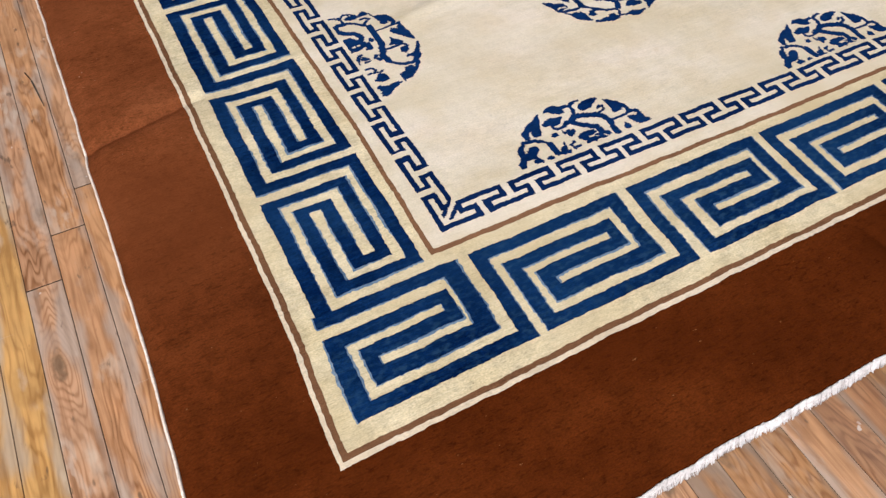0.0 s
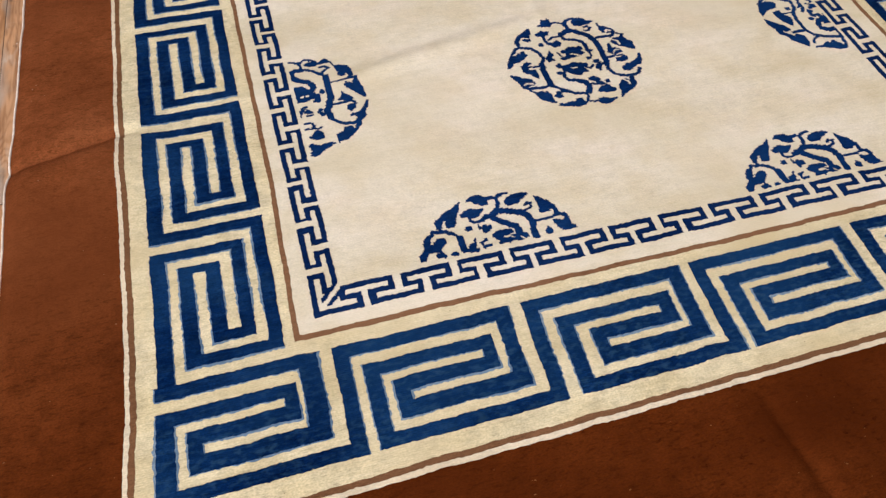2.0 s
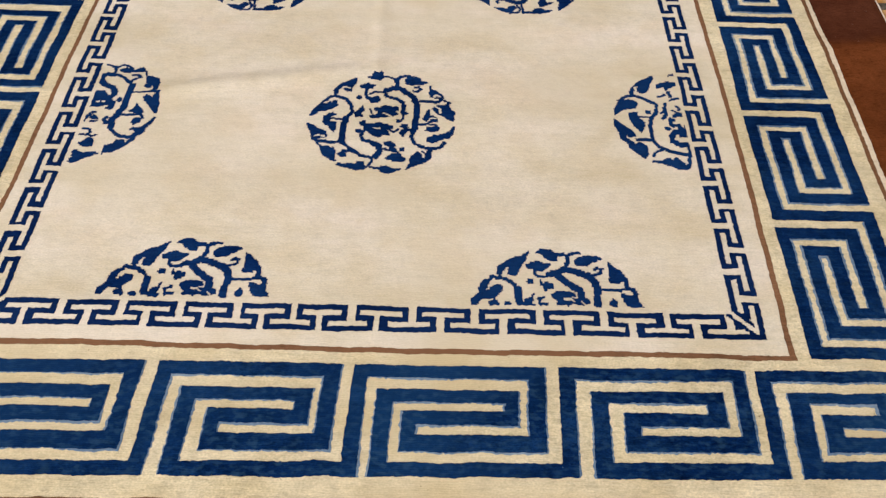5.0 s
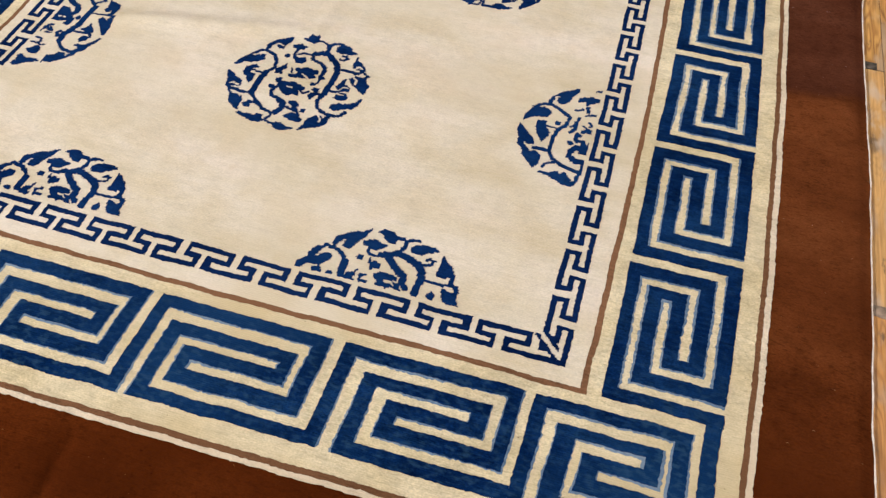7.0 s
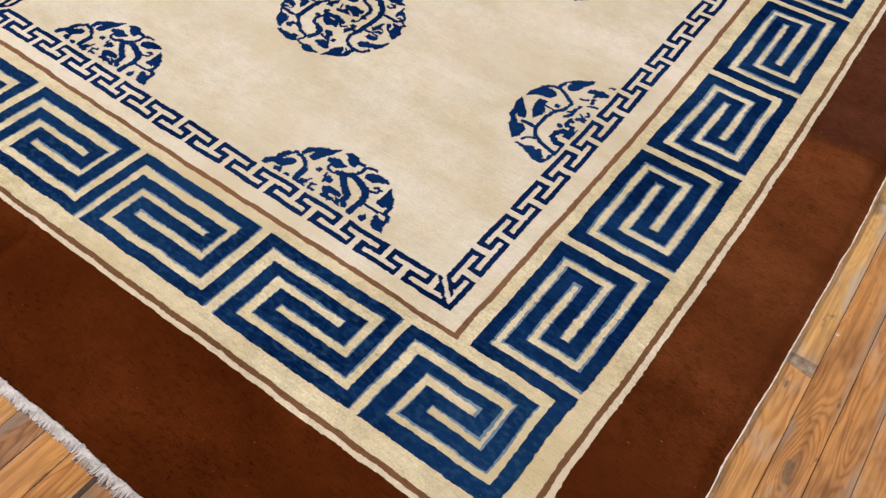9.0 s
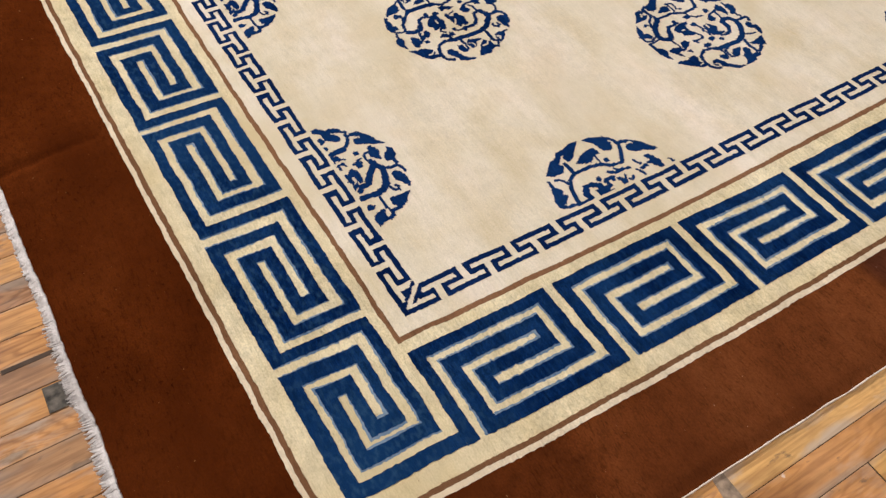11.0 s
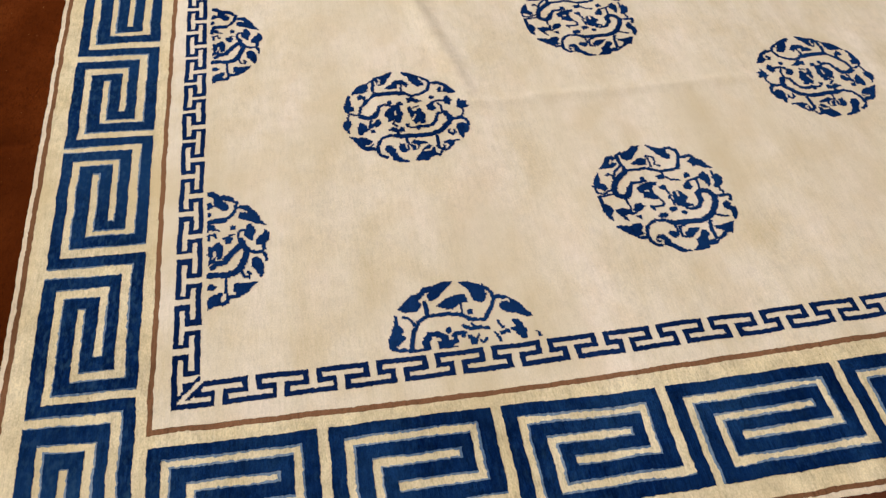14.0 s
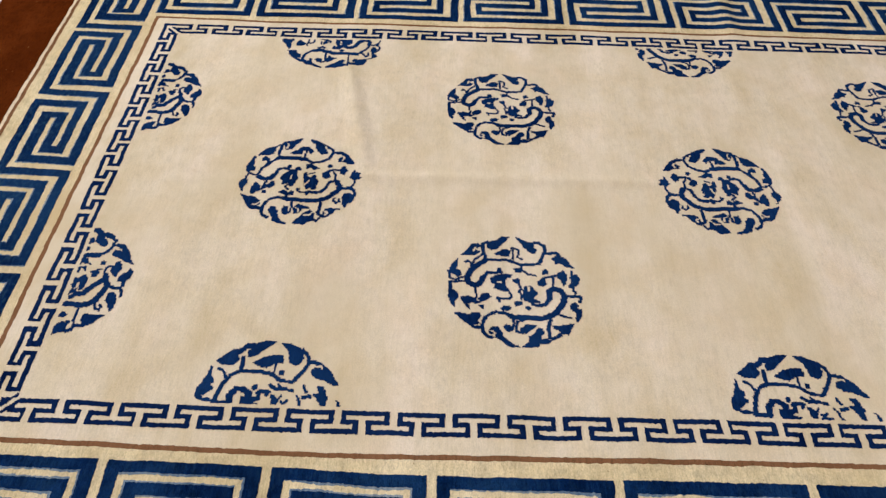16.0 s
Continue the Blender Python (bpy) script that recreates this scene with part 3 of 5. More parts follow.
def woven(name, us, vs, mask, material, parent, lift=0.0, fine=0.011, depth=0.006, label="", edge=None, turn=None):
    """One patch of pile: the cells of a grid that mask marks, finely divided, with sides that go down into the ground.
    turn maps the grid's two axes to the plan; edge is the pale wool that flares from sides facing two ways."""
    gu, iu = refine(us, fine)
    gv, iv = refine(vs, fine)
    m = np.asarray(mask, bool)[np.ix_(iv, iu)]
    nv, nu = m.shape
    pad = np.zeros((nv + 2, nu + 2), bool)
    pad[1:-1, 1:-1] = m
    used = pad[1:, 1:] | pad[:-1, 1:] | pad[1:, :-1] | pad[:-1, :-1]
    ids = np.full(used.shape, -1)
    ids[used] = np.arange(used.sum())
    jj, ii = np.nonzero(used)
    pu, pv = gu[ii], gv[jj]
    if turn:
        pu, pv = turn(pu, pv)
    top = place(pu, pv, lift)
    j, i = np.nonzero(m)
    faces = np.stack([ids[j, i], ids[j, i + 1], ids[j + 1, i + 1], ids[j + 1, i]], 1)
    if turn:
        a, b, c = top[faces[0, 0]], top[faces[0, 1]], top[faces[0, 3]]
        if np.cross(b - a, c - a)[2] < 0:
            faces = faces[:, ::-1]
    low = top.copy()
    low[:, 2] -= depth
    sides, slots = [], [0] * len(faces)
    for (ka, kb), near in (((ids[j, i], ids[j, i + 1]), ~pad[j, i + 1]), ((ids[j, i + 1], ids[j + 1, i + 1]), ~pad[j + 1, i + 2]),
                           ((ids[j + 1, i + 1], ids[j + 1, i]), ~pad[j + 2, i + 1]), ((ids[j + 1, i], ids[j, i]), ~pad[j + 1, i])):
        sides.append(np.stack([kb[near], ka[near]], 1))
    inside = [j > 0, i < nu - 1, j < nv - 1, i > 0]
    inner = [inside[q][near] for q, near in enumerate((~pad[j, i + 1], ~pad[j + 1, i + 2], ~pad[j + 2, i + 1], ~pad[j + 1, i]))]
    n = len(top)
    cen = np.zeros((n, 3))
    quads = []
    flare = np.zeros((n, 2))
    for s, within, d in zip(sides, inner, ((0, -1), (1, 0), (0, 1), (-1, 0))):
        if turn:
            a = np.array(turn(np.array([0.0, d[0]]), np.array([0.0, d[1]])))
            d = (a[0][1] - a[0][0], a[1][1] - a[1][0])
        # pale wool only on inner sides that face near, left or right
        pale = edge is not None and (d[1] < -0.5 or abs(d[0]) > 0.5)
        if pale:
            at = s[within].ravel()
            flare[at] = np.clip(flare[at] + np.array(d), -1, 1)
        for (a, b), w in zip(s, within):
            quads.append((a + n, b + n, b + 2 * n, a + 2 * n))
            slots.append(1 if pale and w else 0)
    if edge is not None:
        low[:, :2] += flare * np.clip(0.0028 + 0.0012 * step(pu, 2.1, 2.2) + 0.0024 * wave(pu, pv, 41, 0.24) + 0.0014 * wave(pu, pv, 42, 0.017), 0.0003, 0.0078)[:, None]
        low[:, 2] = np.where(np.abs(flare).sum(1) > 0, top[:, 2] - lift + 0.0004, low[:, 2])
    faces = [tuple(int(q) for q in f) for f in faces] + [tuple(int(k) for k in q) for q in quads]
    ob = mesh_object(name, np.concatenate([top, top, low]).tolist(), faces, [material] + ([edge] if edge else []), parent, label, slots)
    ob.data.polygons.foreach_set("use_smooth", [True] * (len(faces) - len(quads)) + [False] * len(quads))
    return ob


# ---- the rug: ground bands ----
rug = new("rug")
tagged(rug, "antique cream wool rug with indigo frets, roundels and brown border", "rug")
# half a plan: left, right and near edges of each band; the far edge mirrors the near one
BANDS = [(-0.896, 2.882, -0.925), (-0.579, 2.594, -0.566), (-0.567, 2.577, -0.5515), (-0.551, 2.562, -0.5355), (-0.132, 2.148, -0.144), (-0.117, 2.131, -0.128)]
us = sorted([b[0] for b in BANDS] + [b[1] for b in BANDS])
vs = sorted([b[2] for b in BANDS] + [FIELD_L - b[2] for b in BANDS])
K = len(us) - 1
ring = np.array([[min(i, j, K - 1 - i, K - 1 - j) for i in range(K)] for j in range(K)])
band = {}
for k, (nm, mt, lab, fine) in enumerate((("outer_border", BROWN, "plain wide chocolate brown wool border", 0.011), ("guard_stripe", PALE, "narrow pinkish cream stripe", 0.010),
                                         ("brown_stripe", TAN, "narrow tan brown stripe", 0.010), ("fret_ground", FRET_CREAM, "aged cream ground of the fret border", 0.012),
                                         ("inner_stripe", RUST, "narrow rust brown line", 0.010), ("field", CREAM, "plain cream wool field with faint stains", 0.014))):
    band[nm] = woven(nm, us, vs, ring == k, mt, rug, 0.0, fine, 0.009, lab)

# ---- the rug: large fret border ----
# widths of the columns; the long middle one takes up the rest
COLS = (0.039, 0.036, 0.041, 0.034, 0.036, 0.034, 0.026, 0.042)
ENDS = {"near": 0.037, "right": 0.029, "left": 0.030, "far": 0.036}      # cream gap at a block's end
FRET_ROWS = ["#########.", "#.......#.", "#.#####.#.", "#.#...#.#.", "#.#.###.#.", "#.#.#...#.", "#.#.#####.", "#.#.......", "#.########"]
TURN = {"near": lambda s, d: (s, -d), "right": lambda s, d: (d, s), "left": lambda s, d: (-d, -s), "far": lambda s, d: (-s, d + FIELD_L)}
DEPTH = {"near": (0.180, 0.479), "right": (2.190, 2.508), "left": (0.165, 0.501), "far": (0.180, 0.479)}


def fret_block(side, s0, s1, corner=False):
    gap = 0.76 if side == "right" else 0.80
    wide = [COLS[0], COLS[1] * gap, COLS[2], COLS[3] * gap, COLS[4], 0.0, COLS[5], COLS[6], COLS[7], ENDS[side]]
    if side == "left":
        wide = [0.037, 0.038, 0.032, 0.030, 0.0265, 0.0, 0.0295, 0.0285, 0.0335, ENDS[side]]
        wide[0], wide[1] = (0.041, 0.042) if abs(s0 + 0.823) < 0.01 else (wide[0], wide[1])
    elif side == "near" and abs(s0 - 0.464) < 0.01:
        wide = [0.040, 0.038, 0.041, 0.039, 0.036, 0.0, 0.040, 0.022, 0.042, 0.032]
    elif side == "near" and abs(s0 - 1.505) < 0.01:
        wide = [0.041, 0.040, 0.042, 0.038, 0.038, 0.0, 0.046, 0.031, 0.034, 0.029]
    elif side == "near" and s0 > 2.0:
        wide = [0.038, 0.036, 0.055, 0.030, 0.050, 0.0, 0.040, 0.023, 0.037, 0.025]
    wide[5] = (s1 - s0) - sum(wide)
    ss = list(np.cumsum([s0] + wide))
    d0, d1 = DEPTH[side]
    unit = (d1 - d0) / (5 * 0.036 + 4 * 0.0275)
    ds = list(np.cumsum([d0] + [unit * (0.036 if r % 2 == 0 else 0.0275) for r in range(9)]))
    if side == "left":
        ds = list(np.cumsum([0.172, 0.036, 0.031, 0.036, 0.035, 0.040, 0.036, 0.0395, 0.031, 0.043]))
    elif side == "near":
        ds = list(np.cumsum([0.180, 0.0375, 0.0325, 0.0355, 0.0235, 0.0385, 0.0260, 0.0440, 0.0275, 0.0365]))
        if abs(s0 - 1.505) < 0.01:
            ds = list(np.cumsum([0.178, 0.036, 0.0328, 0.0332, 0.0282, 0.0378, 0.0255, 0.0425, 0.0258, 0.0408]))
        elif s0 > 2.0:
            ds = list(np.cumsum([0.176, 0.034, 0.033, 0.031, 0.033, 0.037, 0.025, 0.041, 0.024, 0.045]))
    mask = np.array([[c == "#" for c in row] for row in FRET_ROWS])
    if corner:
        mask[:, :2] = False
    woven("fret_block", ss, ds, mask, BLUE, band["fret_ground"], 0.0010, 0.0075, 0.004, "", PALE_BLUE, TURN[side])


for side, starts in (("near", (-0.575, -0.057, 0.464, 0.971, 1.505, 2.017, 2.464)), ("right", (-0.137, 0.346, 0.826, 1.308, 1.852, 2.420, 2.940, 3.450, 3.950, 4.430, 4.888, 5.320)),
                     ("left", (-5.002, -4.510, -3.990, -3.480, -2.965, -2.430, -1.875, -1.345, -0.823, -0.312, 0.180)), ("far", (-2.120, -1.600, -1.060, -0.530, 0.010, 0.446))):
    for i, (a, b) in enumerate(zip(starts[:-1], starts[1:])):
        fret_block(side, a, b, side == "near" and i == 0)
# the bars that carry the fret round three corners
for side, s, end in (("near", 2.464, 0.137), ("right", 5.320, 2.120), ("far", 0.446, 0.123)):
    d0, d1 = DEPTH[side]
    woven("corner_bar", [s, s + 0.041], [end, d1], [[True]], BLUE, band["fret_ground"], 0.0010, 0.011, 0.004, "", PALE_BLUE, TURN[side])

# ---- the rug: small key meander ----
KEY_COLS = (0.0, 0.108, 0.216, 0.323, 0.431, 0.552, 0.640, 0.716, 0.790, 0.878, 1.0)      # edges of a unit's columns
NEAR_KEYS = (0.077, 0.250, 0.410, 0.566, 0.720, 0.880, 1.035, 1.209, 1.382, 1.558, 1.735, 1.904)


def key_mask(ss, dd, length, gap, repeats):
    """A running key: bars on the outer and inner line, whose ends curl in to a middle line; mitred at both ends."""
    if isinstance(gap, tuple):                 # the weaver's own unit starts
        at = np.interp(ss, gap, np.arange(len(gap)))
        at = np.where(ss < gap[0], (ss - gap[0]) / (gap[1] - gap[0]), np.where(ss > gap[-1], len(gap) - 1 + (ss - gap[-1]) / (gap[-1] - gap[-2]), at))
    else:
        at = (ss - gap) / ((length - 2 * gap) / repeats) - 0.05
    col = np.interp(at % 1.0, KEY_COLS, np.arange(11))
    row = dd / 0.080 * 5                       # 0 the field's side, 5 the outer side
    r = np.floor(row).astype(int)[:, None]
    c = np.floor(col).astype(int)[None, :]
    m = (r == 4) & (c != 9) | (r == 3) & ((c == 0) | (c == 8)) | (r == 2) & (c != 4) & (c != 9)
    m |= (r == 1) & ((c == 3) | (c == 5)) | (r == 0) & (c != 4)
    near_end = np.minimum(ss, length - ss)[None, :] + dd[:, None]      # distance from the mitre
    inner = dd[:, None] < 0.064
    m &= ~inner | (near_end > 0.008)
    m |= inner & (near_end > 0.008) & (near_end < 0.024) & (dd[:, None] < 0.052)
    ends = np.minimum(ss, length - ss)[None, :]
    m |= (r == 4) & (ends < 0.02)
    return m


def key_side(side, length, gap, repeats):
    n = int((length + 0.16) / 0.0055)
    edges = np.linspace(-0.080, length + 0.080, n + 1)
    deep = np.linspace(0.0, 0.080, 16)
    m = key_mask(0.5 * (edges[1:] + edges[:-1]), 0.5 * (deep[1:] + deep[:-1]), length, gap, repeats)
    turn = {"near": lambda s, d: (s, -d), "right": lambda s, d: (FIELD_W + d, s), "left": lambda s, d: (-d, length - s), "far": lambda s, d: (length - s, FIELD_L + d)}[side]
    if side in ("left", "right"):              # the corner's outer bar belongs to the near and far sides
        m[:, (edges[1:] < -0.063) | (edges[:-1] > length + 0.063)] = False
    woven("key_meander", list(edges), list(deep), m, NAVY, band["field"], 0.0008, 0.0085, 0.004, "", None, turn)


for side, length, gap, repeats in (("near", FIELD_W, NEAR_KEYS, 11), ("right", FIELD_L, 0.055, 28), ("left", FIELD_L, 0.066, 28), ("far", FIELD_W, 0.092, 11)):
    key_side(side, length, gap, repeats)


# ---- the rug: dragon roundels ----
NK = 118


def pen():
    """A grid of knots and the strokes that draw on it."""
    g = (np.arange(NK) + 0.5) / NK * 2.1 - 1.05
    gx, gy = np.meshgrid(g, g)
    m = np.zeros((NK, NK), bool)

    def line(w, p, ink=True):
        for (ax, ay), (bx, by) in zip(p[:-1], p[1:]):
            dx, dy = bx - ax, by - ay
            k = np.clip(((gx - ax) * dx + (gy - ay) * dy) / (dx * dx + dy * dy + 1e-9), 0, 1)
            m[np.hypot(gx - ax - k * dx, gy - ay - k * dy) < w] = ink

    def blob(*p):
        inside = np.zeros((NK, NK), bool)
        for (ax, ay), (bx, by) in zip(p, p[1:] + p[:1]):
            cross = (ay > gy) != (by > gy)
            with np.errstate(divide="ignore", invalid="ignore"):
                inside ^= cross & (gx < (bx - ax) * (gy - ay) / (by - ay) + ax)
        m[inside] = True
        line(0.010, p + p[:1])

    def thin(*p):
        line(0.018, p)

    def mid(*p):
        line(0.026, p)

    def thick(*p):
        line(0.044, p)

    def cut(*p):
        line(0.015, p, False)

    def dot(p):
        m[np.hypot(gx - p[0], gy - p[1]) < 0.042] = True
    return m, blob, thin, mid, thick, cut, dot


def first_drawing():
    """Two facing beasts among leaves; slender stems."""
    m, blob, thin, mid, thick, cut, dot = pen()
    blob((-0.24, 0.86), (-0.18, 0.87), (-0.15, 0.95), (-0.09, 0.92), (-0.04, 0.97), (-0.02, 0.89), (-0.01, 0.85), (-0.06, 0.8), (-0.15, 0.82))
    thin((-0.02, 0.88), (0.09, 0.86), (0.15, 0.83))
    mid((0.15, 0.83), (0.18, 0.75), (0.18, 0.67))
    mid((0.18, 0.67), (0.18, 0.81), (0.23, 0.88), (0.32, 0.9), (0.41, 0.88))
    blob((0.29, 0.82), (0.36, 0.88), (0.46, 0.89), (0.53, 0.8), (0.61, 0.78), (0.55, 0.73), (0.4, 0.71), (0.33, 0.72), (0.29, 0.78))
    thin((0.44, 0.65), (0.5, 0.67), (0.53, 0.62), (0.49, 0.57), (0.42, 0.58))
    thick((0.04, 0.59), (0.13, 0.63), (0.23, 0.63), (0.34, 0.54), (0.44, 0.45), (0.48, 0.34), (0.49, 0.2), (0.48, 0.04), (0.48, -0.12), (0.45, -0.21))
    mid((0.45, -0.21), (0.44, -0.32), (0.48, -0.44), (0.59, -0.51), (0.7, -0.53), (0.82, -0.51), (0.88, -0.42))
    blob((0.65, -0.33), (0.73, -0.28), (0.84, -0.26), (0.94, -0.2), (1, -0.09), (0.99, -0.23), (0.94, -0.32), (0.85, -0.34), (0.73, -0.42), (0.65, -0.4))
    mid((0.03, 0.55), (0.06, 0.47), (0.2, 0.43), (0.29, 0.36), (0.32, 0.26), (0.27, 0.16))
    mid((0.2, 0.43), (0.3, 0.33), (0.3, 0.21))
    blob((-0.09, 0.23), (-0.01, 0.25), (0.05, 0.29), (0.13, 0.26), (0.21, 0.27), (0.23, 0.22), (0.17, 0.18), (0.23, 0.13), (0.15, 0.08), (0.06, 0.05), (-0.05, 0.03), (-0.13, 0.02), (-0.15, 0.06), (-0.07, 0.09), (-0.03, 0.14), (-0.09, 0.19))
    thin((-0.16, 0.2), (-0.13, 0.12))
    blob((0.21, 0.01), (0.28, -0.01), (0.23, -0.05))
    thin((0.28, 0.14), (0.31, 0.06), (0.27, -0.01))
    dot((0.33, 0.14))
    blob((-0.28, -0.06), (-0.21, -0.05), (-0.21, -0.1), (-0.1, -0.1), (-0.01, -0.07), (0.06, -0.1), (0.17, -0.12), (0.17, -0.17), (0.09, -0.18), (0.14, -0.3), (0.07, -0.29), (0, -0.34), (-0.08, -0.31), (-0.12, -0.27), (-0.19, -0.2), (-0.21, -0.14), (-0.27, -0.1))
    mid((-0.2, -0.22), (-0.24, -0.31), (-0.21, -0.4), (-0.07, -0.44))
    thick((-0.08, -0.45), (0.01, -0.5), (0.02, -0.6), (-0.02, -0.7))
    thin((0.02, -0.55), (0.17, -0.57), (0.27, -0.6), (0.31, -0.66))
    thin((0.13, -0.19), (0.2, -0.24), (0.25, -0.17))
    dot((-0.28, -0.23))
    dot((-0.33, 0.44))
    dot((0.32, -0.55))
    mid((-0.66, 0.45), (-0.51, 0.39), (-0.43, 0.28), (-0.4, 0.13), (-0.46, 0.03))
    thick((-0.47, 0.01), (-0.49, -0.14), (-0.49, -0.33), (-0.48, -0.44))
    mid((-0.48, -0.45), (-0.36, -0.57), (-0.23, -0.68), (-0.07, -0.72), (-0.02, -0.65))
    mid((-0.66, 0.45), (-0.73, 0.44), (-0.8, 0.37))
    blob((-0.97, 0.04), (-0.94, 0.15), (-0.87, 0.28), (-0.8, 0.37), (-0.72, 0.35), (-0.63, 0.34), (-0.62, 0.26), (-0.69, 0.19), (-0.76, 0.16), (-0.86, 0.14), (-0.93, 0.05))
    blob((-0.7, 0.56), (-0.61, 0.69), (-0.51, 0.76), (-0.4, 0.83), (-0.41, 0.72), (-0.45, 0.65), (-0.45, 0.56), (-0.51, 0.55), (-0.55, 0.6), (-0.61, 0.58), (-0.64, 0.51))
    mid((-0.66, 0.53), (-0.66, 0.45))
    mid((-0.4, 0.13), (-0.32, 0.11), (-0.27, 0.06))
    blob((-0.35, 0.13), (-0.26, 0.27), (-0.24, 0.17), (-0.3, 0.1), (-0.26, 0.06), (-0.34, 0.05))
    blob((-0.33, 0.69), (-0.29, 0.71), (-0.23, 0.74), (-0.19, 0.7), (-0.12, 0.69), (-0.16, 0.63), (-0.23, 0.62), (-0.31, 0.63))
    mid((-0.24, 0.62), (-0.25, 0.52), (-0.21, 0.43))
    blob((-0.22, 0.48), (-0.15, 0.43), (-0.06, 0.47), (-0.03, 0.41), (-0.07, 0.35), (-0.15, 0.35))
    thin((-0.19, 0.51), (-0.1, 0.56), (0.01, 0.56))
    thin((-0.47, -0.01), (-0.57, -0.02), (-0.67, 0), (-0.72, 0.02))
    blob((-0.78, 0.03), (-0.67, 0.11), (-0.61, 0.07), (-0.68, 0.04), (-0.68, -0.08), (-0.59, -0.09), (-0.61, -0.26), (-0.66, -0.21), (-0.7, -0.15), (-0.76, -0.11))
    blob((-0.99, -0.11), (-0.93, -0.14), (-0.83, -0.21), (-0.73, -0.26), (-0.7, -0.34), (-0.77, -0.37), (-0.84, -0.38), (-0.9, -0.37), (-0.93, -0.27), (-0.97, -0.19))
    mid((-0.89, -0.39), (-0.82, -0.43), (-0.65, -0.45), (-0.47, -0.44))
    blob((-0.82, -0.47), (-0.75, -0.52), (-0.68, -0.51), (-0.6, -0.52), (-0.56, -0.61), (-0.56, -0.76), (-0.54, -0.8), (-0.66, -0.72), (-0.74, -0.64), (-0.76, -0.55))
    mid((-0.5, -0.67), (-0.45, -0.61), (-0.36, -0.6), (-0.31, -0.63))
    blob((-0.5, -0.66), (-0.43, -0.65), (-0.42, -0.7), (-0.48, -0.71))
    blob((-0.43, -0.88), (-0.37, -0.82), (-0.28, -0.85), (-0.25, -0.79), (-0.17, -0.79), (-0.17, -0.86), (-0.12, -0.89), (-0.18, -0.93), (-0.28, -0.93))
    mid((-0.5, -0.84), (-0.4, -0.88))
    thin((-0.11, -0.87), (-0.07, -0.79), (-0.07, -0.73))
    thin((-0.08, -0.89), (0.06, -0.92))
    blob((0.06, -0.87), (0.14, -0.85), (0.21, -0.9), (0.31, -0.89), (0.22, -0.97), (0.12, -0.99), (0.06, -0.95))
    blob((0.09, -0.43), (0.17, -0.42), (0.22, -0.48), (0.2, -0.53), (0.26, -0.58), (0.19, -0.59), (0.14, -0.51), (0.09, -0.48))
    blob((0.1, -0.72), (0.18, -0.64), (0.26, -0.63), (0.37, -0.72), (0.34, -0.75), (0.21, -0.75))
    blob((0.66, 0.71), (0.67, 0.63), (0.75, 0.6), (0.83, 0.52), (0.83, 0.46), (0.74, 0.45), (0.67, 0.48), (0.65, 0.56))
    thin((0.84, 0.5), (0.79, 0.4), (0.68, 0.39))
    mid((0.54, 0.38), (0.62, 0.39), (0.76, 0.37), (0.82, 0.42), (0.84, 0.45))
    thin((0.84, 0.43), (0.94, 0.36))
    blob((0.72, 0.26), (0.8, 0.32), (0.88, 0.3), (0.94, 0.38), (0.94, 0.26), (1.02, 0.16), (0.99, 0.01), (0.91, 0.06), (0.84, 0.11), (0.77, 0.15), (0.71, 0.23))
    blob((0.58, 0.02), (0.63, 0.18), (0.66, 0.23), (0.66, 0.11), (0.76, 0.08), (0.78, 0), (0.67, -0.03))
    thin((0.52, -0.07), (0.64, -0.06), (0.77, -0.08), (0.78, -0.16), (0.72, -0.19), (0.63, -0.18))
    blob((0.64, -0.12), (0.72, -0.11), (0.8, -0.16), (0.72, -0.21), (0.64, -0.19))
    mid((0.48, -0.2), (0.37, -0.18), (0.3, -0.11))
    blob((0.29, -0.09), (0.36, -0.08), (0.38, -0.14))
    blob((0.29, -0.19), (0.37, -0.2), (0.32, -0.31), (0.28, -0.26))
    blob((0.52, -0.6), (0.59, -0.58), (0.65, -0.65), (0.66, -0.56), (0.71, -0.55), (0.7, -0.71), (0.63, -0.77), (0.48, -0.84), (0.39, -0.9), (0.44, -0.78), (0.45, -0.68))
    mid((0.7, -0.53), (0.69, -0.64))
    cut((-0.08, -0.17), (0.01, -0.18))
    cut((0.02, 0.13), (0.12, 0.08))
    cut((-0.8, 0.31), (-0.74, 0.35), (-0.7, 0.34))
    cut((-0.48, 0.62), (-0.55, 0.65), (-0.61, 0.56))
    cut((-0.74, -0.34), (-0.83, -0.32), (-0.86, -0.35))
    cut((-0.74, -0.51), (-0.67, -0.49), (-0.61, -0.53))
    cut((0.8, 0.49), (0.74, 0.52), (0.72, 0.46))
    cut((0.75, 0.29), (0.82, 0.23), (0.82, 0.15))
    cut((0.76, 0.05), (0.68, 0.05), (0.65, -0.01))
    cut((0.55, -0.58), (0.6, -0.63), (0.61, -0.68))
    return m


